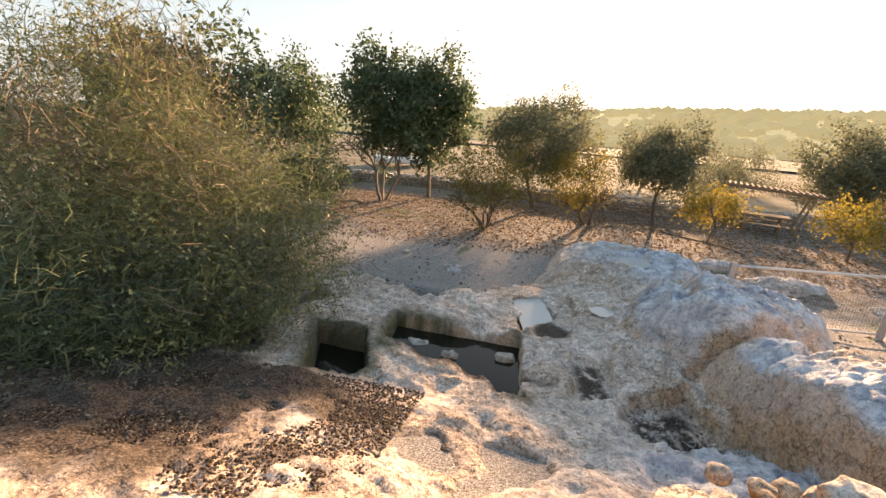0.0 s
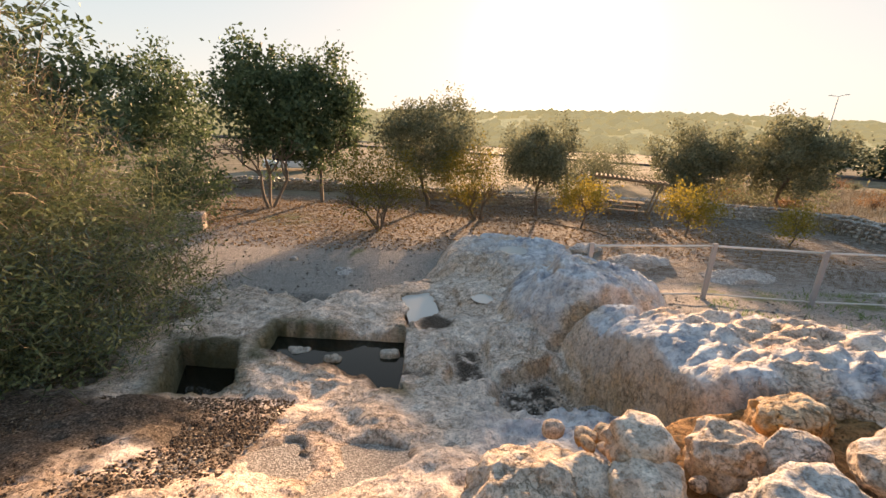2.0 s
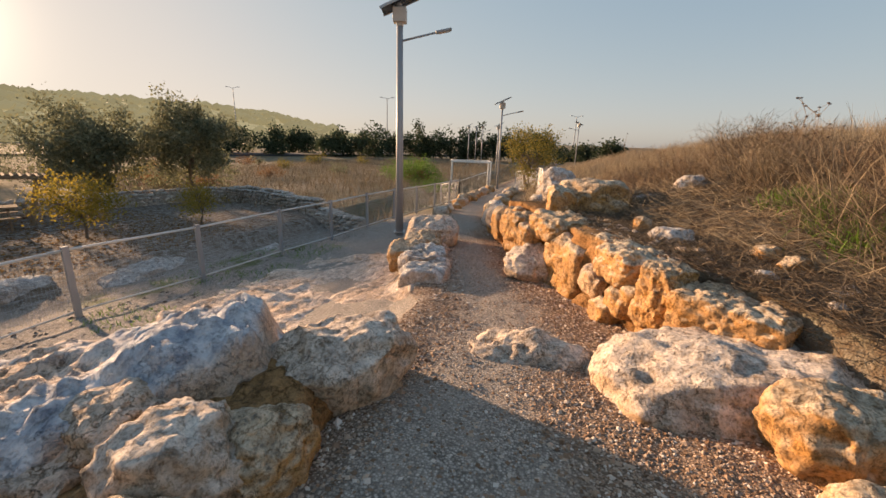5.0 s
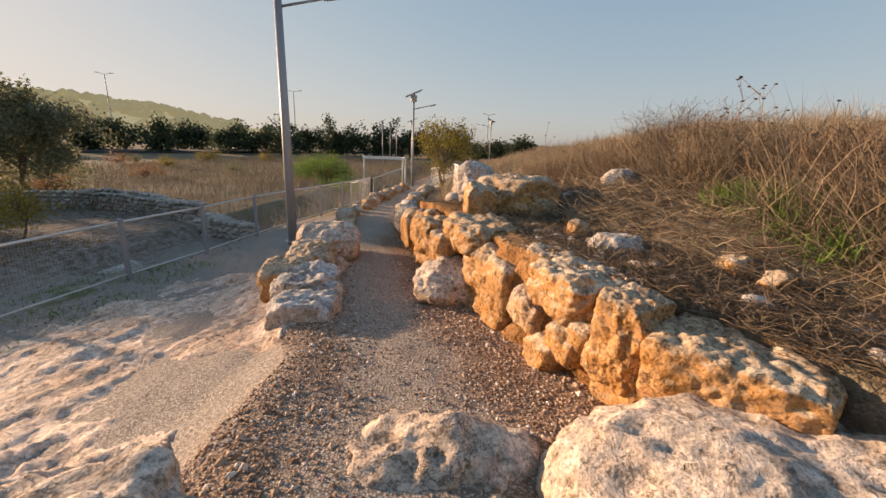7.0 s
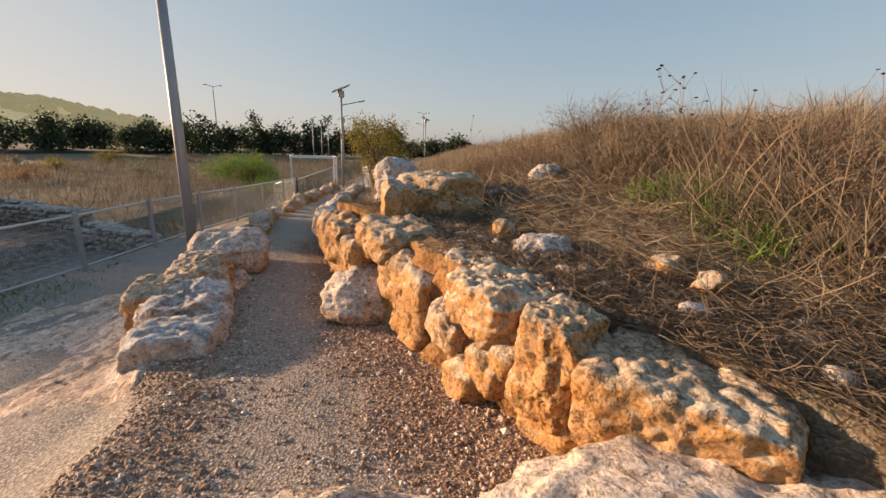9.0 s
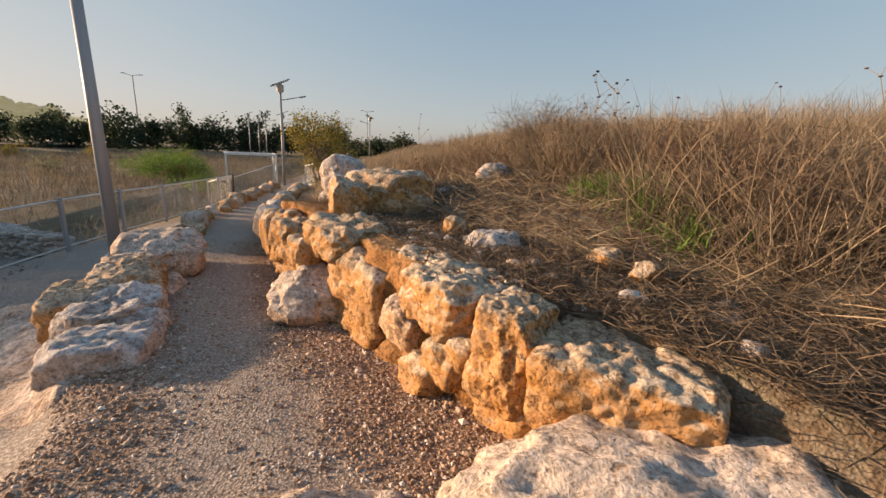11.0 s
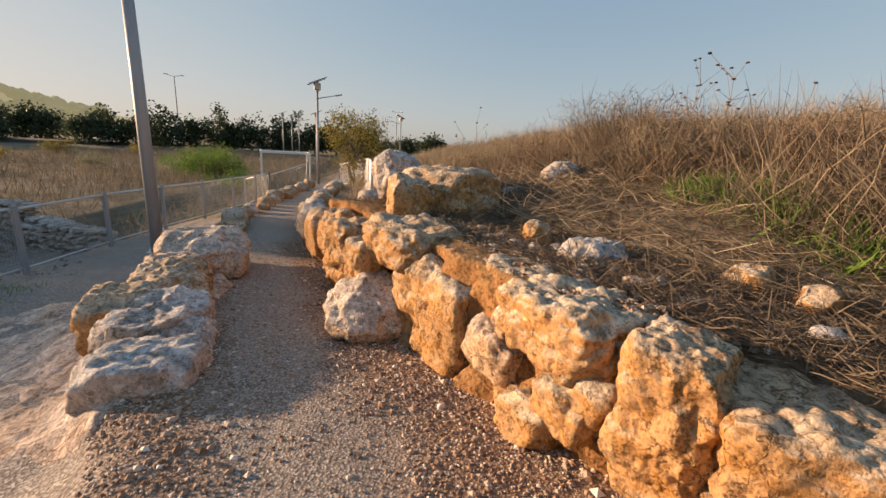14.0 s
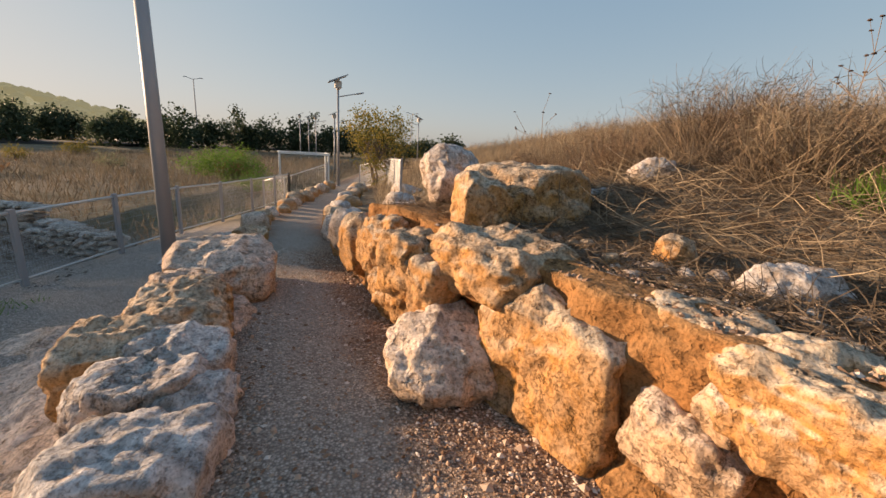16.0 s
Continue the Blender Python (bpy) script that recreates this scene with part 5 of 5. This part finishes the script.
for cx, cy, r in ((9.3, -2.65, 0.28), (8.9, -2.85, 0.3), (8.35, -2.75, 0.3), (7.75, -2.75, 0.26), (9.9, -3.6, 0.2)):
    a = rng.normal(size=(260, 2)) * r * 0.6
    scatter("green_weeds", FRESH, cx + a[:, 0], cy + a[:, 1], 0.26 + 0 * a[:, 0], 0.014, 0.75, "patch of fresh green weeds in the dry grass", 0.25, "weeds")


def weed_stalk(x, y, h, label, heads):
    z = land_z(x, y)
    r = np.random.default_rng(int(x * 100 + h * 1000))
    t = thing("dried_weed", Matrix.Translation((x, y, z)), label, "weed", "dried weeds on the slope")
    segs, ends = [], []
    a, d = np.array([0, 0, -0.03]), np.array([r.normal() * 0.1, r.normal() * 0.1, 1.0])
    for s in range(6):
        c = a + d / np.linalg.norm(d) * h / 6
        segs.append((*a, *c, 0.0055 - s * 0.0004, 0.0051 - s * 0.0004))
        if s > 2 and heads > 1:
            for _ in range(heads // 2):
                e = c + np.array([r.normal() * 0.13, r.normal() * 0.13, r.uniform(0.08, 0.26)])
                segs.append((*c, *e, 0.0028, 0.002))
                ends.append(e)
        a, d = c, d + r.normal(size=3) * 0.06
    ends.append(a)
    v, f = tubes(segs, 4)
    mesh("stalk", v, f, TWIG, t)
    for e in ends:
        q, qf = rock_shape(0.045, 0.045, 0.022, int(r.integers(1e6)), 2.0, 0.2, 1, 0)
        mesh("seed_head", q + e, qf, SEED, t)


for bx, back, h, heads in ((9.4, 3.3, 1.5, 8), (9.9, 3.6, 1.45, 8), (9.1, 3.9, 1.25, 1), (8.9, 4.3, 1.35, 1), (8.6, 4.4, 1.2, 1), (8.0, 4.6, 1.3, 5), (7.9, 5.0, 1.4, 1), (7.4, 5.2, 1.35, 1), (7.6, 4.4, 1.2, 6), (7.0, 5.0, 1.5, 1), (12.4, 2.2, 1.6, 2), (12.0, 2.6, 1.5, 2), (6.7, 4.6, 1.3, 7), (8.4, 5.4, 1.3, 4)):
    weed_stalk(bx, float(np.interp(bx, BANK_X, BANK_Y)) - back, h * 0.78, "tall dried weed with dark seed heads" if heads == 1 else "branching dried weed on the slope", heads)


# ---- loose gravel, pebbles, fallen leaves ----
def pebbles(name, x, y, z, size, mat, label):
    v, f = ico(1)
    n = len(x)
    s = size[:, None] * rng.uniform(0.6, 1.3, (n, 3)) * np.array([1, 1, 0.6])
    octa = np.array([[1, 0, 0], [-1, 0, 0], [0, 1, 0], [0, -1, 0], [0, 0, 1], [0, 0, -1]], float)
    of = np.array([[0, 2, 4], [2, 1, 4], [1, 3, 4], [3, 0, 4], [2, 0, 5], [1, 2, 5], [3, 1, 5], [0, 3, 5]])
    a = rng.uniform(0, 6.283, n)
    q = octa[None] * s[:, None] * rng.uniform(0.75, 1.25, (n, 6, 1))
    qx = q[..., 0] * np.cos(a)[:, None] - q[..., 1] * np.sin(a)[:, None]
    qy = q[..., 0] * np.sin(a)[:, None] + q[..., 1] * np.cos(a)[:, None]
    vv = np.stack([qx + x[:, None], qy + y[:, None], q[..., 2] + z[:, None]], -1).reshape(-1, 3)
    ff = (np.arange(n) * 6)[:, None, None] + of[None]
    tagged(mesh(name, vv, ff.reshape(-1, 3), mat), label, "gravel", kind="stuff")


n = 110000
x = 2.2 + 11 * rng.random(n) ** 1.35
mid = np.interp(x, PATH_X, PATH_Y)
y = mid + rng.uniform(-2.4, 1.5, n)
z, on = land(x, y)
edge_more = step(0.15, 0.9, np.abs(y - mid - 0.12) + 0.2 * fbm2(x, y, 1.3, 4, 83))
ok = (on > 0.3) & (rng.random(n) < 0.16 + 0.84 * edge_more)
x, y, z = x[ok], y[ok], z[ok]
pebbles("path_gravel", x, y, z + 0.002, 0.005 + 0.014 * rng.random(len(x)) ** 2.2, PEBBLE, "loose crushed-stone gravel on the path")
n = 900
x = rng.uniform(3, 12, n)
y = np.interp(x, PATH_X, PATH_Y) + rng.choice([-1, 1], n) * rng.uniform(0.4, 1.5, n)
z, on = land(x, y)
ok = on > 0.3
pebbles("path_gravel", x[ok], y[ok], z[ok] + 0.004, rng.uniform(0.016, 0.034, ok.sum()), PEBBLE, "larger loose stones at the path's edges")
n = 4500
x = rng.uniform(6.9, 9.9, n)
back = rng.uniform(0.02, 1.0, n)
foot_y = np.interp(x, BANK_X, BANK_Y)
z = np.maximum(land(x, foot_y - back)[0], np.where(back < 0.6, land(x, foot_y - 0.55)[0] + 0.02 - 0.22 * step(7.3, 6.9, x), -9))
pebbles("bank_gravel", x, foot_y - back, z + 0.004, 0.006 + 0.022 * rng.random(n) ** 2.5, PEBBLE, "gravel and crumbs of stone on the earth bank")
n = 7000
x, y = rng.uniform(-8, 14, n), 6.8 + 12 * rng.random(n) ** 1.4
z, _ = land(x, y)
pebbles("yard_pebbles", x, y, z, 0.014 + 0.04 * rng.random(n) ** 3, YARD_PEBBLE, "pebbles strewn over the earth yard")
n = 16000
x, y = rng.uniform(-5.6, -1.0, n), rng.uniform(1.4, 3.7, n)
z = np.maximum(land(x, y)[0], -0.02 - 0.365 * y)
pebbles("soil_crumbs", x, y, z, rng.uniform(0.006, 0.02, n), SOIL_CRUMB, "crumbs of earth and chaff under the shrub")
n = 900
x, y = rng.uniform(0.6, 2.3, n), rng.uniform(3.5, 5.5, n)
pebbles("rock_crumbs", x, y, np.full(n, -1.68), rng.uniform(0.008, 0.022, n), YARD_PEBBLE, "broken stone in the rock trench")
n = 12000
x, y = rng.uniform(-9, 14, n), rng.uniform(11.5, 19.8, n)
z, _ = land(x, y)
v, f = leaves(np.stack([x, y, z + 0.012], 1), 0.075, 0.05, 0, 0.9)
tagged(mesh("fallen_leaves", v, f, FALLEN), "brown fallen leaves under the orchard trees", "leaves", kind="stuff")


# ---- fence ----
def fence(points, label, height=1.24, fine=True):
    f = thing("wire_fence", Matrix(), label, "fence")
    tops = []
    for x, y in points:
        z = land_z(x, y)
        tops.append(Vector((x, y, z)))
        bm = box(bmesh.new(), x, y, z + height / 2 - 0.1, 0.10, 0.06, height + 0.24, None, 0.008)
        part("post", bm, POLE, f)
    for a, c in zip(tops, tops[1:]):
        up = Vector((0, 0, height - 0.04))
        part("rail", rod(bmesh.new(), a + up, c + up, 0.024), RAIL, f, smooth=True)
        part("rail", rod(bmesh.new(), a + Vector((0, 0, 0.12)), c + Vector((0, 0, 0.12)), 0.018), RAIL, f, smooth=True)
        d = c - a
        n = int(d.length / (0.05 if fine else 0.12))
        segs = []
        for k in range(1, n):
            q = a + d * (k / n)
            segs.append((q.x, q.y, q.z + 0.12, q.x, q.y, q.z + height - 0.05, 0.0016 if fine else 0.004, 0.0016 if fine else 0.004))
        rows = 9 if fine else 4
        for k in range(1, rows):
            h = 0.12 + (height - 0.17) * k / rows
            segs.append((a.x, a.y, a.z + h, c.x, c.y, c.z + h, 0.002, 0.002))
        v, fc = tubes(segs, 4)
        mesh("wire_mesh", v, fc, STEEL, f, label="welded wire mesh panel")
    return f


fence([(3.75, 7.9), (6.38, 7.91), (8.55, 7.62), (10.85, 7.52), (12.8, 7.3), (14.83, 7.23), (16.9, 7.2), (19.0, 7.15), (21.1, 7.1), (23.2, 7.05), (24.8, 7.0)], "galvanised wire mesh fence with steel posts below the path")
fence([(24.8, 7.0), (25.0, 8.2), (27.2, 8.0), (28.6, 6.2)], "wire mesh fence at the far bend of the path", fine=False)
fence([(28.4, 4.4), (24.5, 2.6), (21, 2.0), (18.0, 1.6)], "wire mesh fence in front of the yellow bush", fine=False)


# ---- lamps ----
def solar_lamp(x, y, height, yaw, label, z=None, base_r=0.075, tilt=0):
    z = land_z(x, y) if z is None else z
    t = thing("solar_street_lamp", pose(x, y, z, tilt, 0, 0) @ pose(0, 0, 0, 0, 0, yaw), label, "street lamp", "solar street lamps")
    part("pole", rod(bmesh.new(), (0, 0, -0.1), (0, 0, height), base_r, base_r * 0.72, 16), POLE, t, smooth=True)
    part("base_plate", box(bmesh.new(), 0, 0, 0.012, 0.3, 0.3, 0.03, None, 0.005), STEEL, t)
    bm = box(bmesh.new(), 0, 0, height + 0.22, 0.34, 0.30, 0.34, None, 0.02)
    box(bm, 0, 0, height + 0.02, 0.16, 0.16, 0.1, None, 0.01)
    part("battery_box", bm, BOX, t, "beige battery box")
    slope = Matrix.Rotation(radians(-24), 4, 'Y')
    panel = part("solar_panel", box(bmesh.new(), 0, 0, height + 0.52, 1.0, 0.66, 0.035, slope, 0.006), SOLAR, t, "dark blue solar panel")
    bm = bmesh.new()
    for s in (-0.36, 0.36):
        box(bm, 0, s * 0.9, height + 0.5, 1.02, 0.03, 0.05, slope)
    box(bm, 0, 0, height + 0.45, 0.12, 0.2, 0.12, slope)
    part("panel_frame", bm, STEEL, panel)
    part("arm", rod(bmesh.new(), (0, 0, height - 0.38), (0.95, 0, height - 0.14), 0.028, 0.024, 10), POLE, t, smooth=True)
    bm = box(bmesh.new(), 1.12, 0, height - 0.10, 0.42, 0.15, 0.06, Matrix.Rotation(radians(-13), 4, 'Y'), 0.015)
    head = part("luminaire", bm, POLE, t)
    part("lens", box(bmesh.new(), 1.14, 0, height - 0.135, 0.3, 0.11, 0.012, Matrix.Rotation(radians(-13), 4, 'Y')), BOX, head, "pale lamp lens")
    return t


solar_lamp(12.80, 4.97, 5.4, -70, "grey solar street lamp with panel and side arm", -1.25, 0.11, -0.2)
solar_lamp(28.8, 5.65, 5.0, -70, "solar street lamp at the far bend of the path")
solar_lamp(45, 9.4, 5.0, -70, "distant solar street lamp beside the path")
solar_lamp(58, 2.0, 4.6, 110, "distant solar street lamp behind the bush")
for x, y in ((62, 17.6), (66, 17.6), (63, 15.8)):
    solar_lamp(x, y, 5.2, -70, "distant solar street lamp near the car park")


def road_lamp(x, y, height, label):
    t = thing("road_lamp", Matrix.Translation((x, y, -2.3)), label, "street lamp", "tall road lamps")
    part("pole", rod(bmesh.new(), (0, 0, -0.3), (0, 0, height), 0.16, 0.09, 8), POLE, t)
    for s in (-1, 1):
        part("arm", rod(bmesh.new(), (0, 0, height), (s * 0.5, -s * 1.1, height + 0.3), 0.05, 0.05, 6), POLE, t)
        part("luminaire", box(bmesh.new(), s * 0.62, -s * 1.35, height + 0.33, 0.35, 0.7, 0.14, Matrix.Rotation(radians(24), 4, 'Z'), 0.03), POLE, t)


for a, d, h in ((46.5, 130, 15.5), (27.8, 110, 13.5), (2.5, 120, 11)):
    road_lamp(3 + d * math.cos(radians(a)), d * math.sin(radians(a)), h, "tall double-armed road lamp in the distance")

# road, cars, white frame far off
rx = np.linspace(-60, 130, 60)
ry = 88 - 0.52 * (rx + 20)
v = np.concatenate([np.stack([rx, ry, 0 * rx - 1.75], 1), np.stack([rx + 2.5, ry + 6, 0 * rx - 1.75], 1), np.stack([rx, ry, 0 * rx - 2.5], 1)])
k = np.arange(59)
f = np.concatenate([np.stack([k, k + 1, k + 61, k + 60], 1), np.stack([k + 120, k + 121, k + 1, k], 1)])
tagged(mesh("road", v, f, ASPHALT), "distant asphalt road on a low bank", "road", kind="structure")


def car(x, y, z, yaw, label, paint=WHITE):
    t = thing("car", pose(x, y, z, 0, 0, yaw), label, "car", "parked cars")
    bm = box(bmesh.new(), 0, 0, 0.55, 4.1, 1.7, 0.55, None, 0.12)
    part("body", bm, paint, t)
    bm = box(bmesh.new(), -0.2, 0, 1.08, 2.3, 1.5, 0.6, None, 0.2)
    part("window", bm, CARGLASS, t, "dark car windows")
    part("roof", box(bmesh.new(), -0.2, 0, 1.39, 1.7, 1.35, 0.05, None, 0.02), paint, t)
    for sx in (-1.3, 1.3):
        for sy in (-0.8, 0.8):
            wheel = part("wheel", rod(bmesh.new(), (sx, sy - 0.1, 0.32), (sx, sy + 0.1, 0.32), 0.32, 0.32, 14), RUBBER, t)
            part("rim", rod(bmesh.new(), (sx, sy - 0.11, 0.32), (sx, sy + 0.11, 0.32), 0.19, 0.19, 12), STEEL, wheel)


car(-10.9, 33.3, land_z(-10.9, 33.3), 20, "white car parked beyond the orchard wall")
for a, d in ((29.5, 92), (34, 93)):
    car(3 + d * math.cos(radians(a)), d * math.sin(radians(a)), land_z(3 + d * math.cos(radians(a)), d * math.sin(radians(a))), -30, "car parked beside the distant road")

t = thing("white_steel_frame", pose(36, 9.6, land_z(36, 9.6), 0, 0, -70), "white painted steel shade frame", "shade frame")
for px in (-1.6, 1.6):
    for py in (-0.9, 0.9):
        part("post", box(bmesh.new(), px, py, 1.0, 0.12, 0.12, 2.2, None, 0.01), WHITE, t)
for py in (-0.9, 0.9):
    part("beam", box(bmesh.new(), 0, py, 2.12, 3.4, 0.12, 0.14, None, 0.01), WHITE, t)
for px in (-1.6, 1.6):
    part("beam", box(bmesh.new(), px, 0, 2.12, 0.12, 1.8, 0.14, None, 0.01), WHITE, t)

# ---- pergola with bench table ----
t = thing("picnic_shelter", pose(9.9, 19.0, land_z(9.9, 19.0), 0, 0, -22), "weathered timber shade shelter on slanting posts", "shelter")
for px, py, tx in ((-1.25, 0.5, -0.1), (-1.25, -0.5, -0.1), (0.95, 0.5, 0.45), (0.95, -0.5, 0.45)):
    part("post", rod(bmesh.new(), (px, py, -0.1), (px + tx, py, 1.72), 0.05, 0.045), TIMBER, t)
for py in (-0.5, 0.5):
    part("beam", rod(bmesh.new(), (-1.6, py, 1.8), (1.65, py, 1.62), 0.05), TIMBER, t)
for k in range(16):
    s = -1.5 + k * 0.205
    part("slat", box(bmesh.new(), s, 0, 1.87 - 0.055 * (s + 1.6), 0.07, 1.3, 0.03, None, 0.006), TIMBER, t)
t = thing("picnic_table", pose(9.5, 18.4, land_z(9.5, 18.4), 0, 0, -22), "weathered timber picnic table with benches", "table")
for py in (-0.24, 0, 0.24):
    part("tabletop_board", box(bmesh.new(), 0, py, 0.73, 1.7, 0.22, 0.045, None, 0.006), TIMBER, t)
for py in (-0.7, 0.7):
    part("bench_board", box(bmesh.new(), 0, py, 0.43, 1.7, 0.26, 0.045, None, 0.006), TIMBER, t)
for px in (-0.6, 0.6):
    for s in (-1, 1):
        part("leg", rod(bmesh.new(), (px, s * 0.55, -0.05), (px, s * 0.2, 0.72), 0.035), TIMBER, t)
    part("cross_bar", box(bmesh.new(), px, 0, 0.38, 0.06, 1.6, 0.08), TIMBER, t)

# trough and hose in the yard
t = thing("stone_trough", pose(-7.6, 13.4, land_z(-7.6, 13.4), 0, 0, 15), "small squared stone trough beside the bush", "trough")
bm = box(bmesh.new(), 0, -0.22, 0.25, 0.8, 0.12, 0.56, None, 0.02)
box(bm, 0, 0.22, 0.25, 0.8, 0.12, 0.56, None, 0.02)
part("side_wall", bm, GREY, t)
bm = box(bmesh.new(), -0.35, 0, 0.25, 0.12, 0.34, 0.56, None, 0.02)
box(bm, 0.35, 0, 0.25, 0.12, 0.34, 0.56, None, 0.02)
part("end_wall", bm, GREY, t)
part("floor_slab", box(bmesh.new(), 0, 0, 0.1, 0.6, 0.34, 0.2), GREY, t)


def hose(pts, label):
    segs = []
    for a, c in zip(pts, pts[1:]):
        segs.append((a[0], a[1], land_z(*a) + 0.02, c[0], c[1], land_z(*c) + 0.02, 0.018, 0.018))
    v, f = tubes(segs, 6)
    tagged(mesh("irrigation_hose", v, f, HOSE, smooth=True), label, "hose")


hose([(5.2, 16.6), (5.8, 16.0), (6.4, 15.6), (6.9, 14.8), (7.1, 14.2)], "irrigation hose lying by the yellow tree")
hose([(-7.6 + 0.6 * math.cos(k * 0.5), 16.3 + 0.6 * math.sin(k * 0.5)) for k in range(9)], "loop of irrigation hose on the ground")


# ---- dry stone walls ----
STONES = []
for k in range(6):
    v, f = rock_shape(1, 1, 1, 900 + k, 5, 0.10, 1, 3)
    me = bpy.data.meshes.new("wall_stone")
    me.from_pydata(v.tolist(), [], f.tolist())
    me.materials.append(DRYWALL)
    STONES.append((me, v, f))


def dry_wall(name, points, height, thick, label, singles):
    """Courses of uneven stones along a line; the first ones are pieces, the rest one heap."""
    w = thing(name, Matrix(), label, "wall", kind="structure")
    r = np.random.default_rng(len(points) * 7 + 1)
    more_v, more_f, base, count = [], [], 0, 0
    core = bmesh.new()
    for (ax, ay), (bx, by) in zip(points, points[1:]):
        L = math.hypot(bx - ax, by - ay)
        yaw = math.degrees(math.atan2(by - ay, bx - ax))
        zm = land_z((ax + bx) / 2, (ay + by) / 2)
        box(core, (ax + bx) / 2, (ay + by) / 2, zm + height * 0.4, L, thick * 0.6, height * 0.9, Matrix.Rotation(radians(yaw), 4, 'Z'))
        nx, ny = -(by - ay) / L, (bx - ax) / L
        for side in (-1, 0, 1):
            h = -0.05
            while h < height + (0.04 if side == 0 else -0.05):
                ch = r.uniform(0.11, 0.19)
                s = r.uniform(-0.1, 0.1)
                while s < L and (side or h > height - 0.16):
                    sl = r.uniform(0.2, 0.42)
                    q = (s + sl / 2) / L
                    x, y = ax + (bx - ax) * q + nx * side * thick * 0.36, ay + (by - ay) * q + ny * side * thick * 0.36
                    m = pose(x, y, land_z(x, y) + h + ch / 2 + r.uniform(-0.02, 0.03), r.uniform(-9, 9), r.uniform(-9, 9), yaw + r.uniform(-14, 14)) @ Matrix.Diagonal((sl * 1.02, thick * (0.5 if side else 0.7), ch * 1.08, 1))
                    me, v, f = STONES[int(r.integers(6))]
                    if count < singles:
                        ob = new("stone", me)
                        ob.parent = w
                        ob.matrix_basis = m
                    else:
                        mm = np.array(m)
                        more_v.append(v @ mm[:3, :3].T + mm[:3, 3])
                        more_f.append(f + base)
                        base += len(v)
                    count += 1
                    s += sl
                h += ch
    part("core", core, DRYWALL, w)
    if more_v:
        tagged(mesh("wall_stones", np.concatenate(more_v), np.concatenate(more_f), DRYWALL, w), kind="stuff")


dry_wall("wall_1", [(16.2, 8.3), (16.8, 9.9), (17.5, 11.7), (18.1, 13.5), (18.4, 15.3), (18.3, 17.0), (17.4, 18.7)], 0.62, 0.75, "dry stone wall of grey field stones", 290)
dry_wall("wall_2", [(17.3, 18.8), (13.8, 19.6), (10.5, 20.3), (7.2, 20.4), (3.3, 20.3), (-1, 22.2), (-5, 23.0), (-10.0, 23.2), (-11.0, 20.5), (-11.5, 17.5)], 0.55, 0.5, "low dry stone wall behind the orchard", 0)
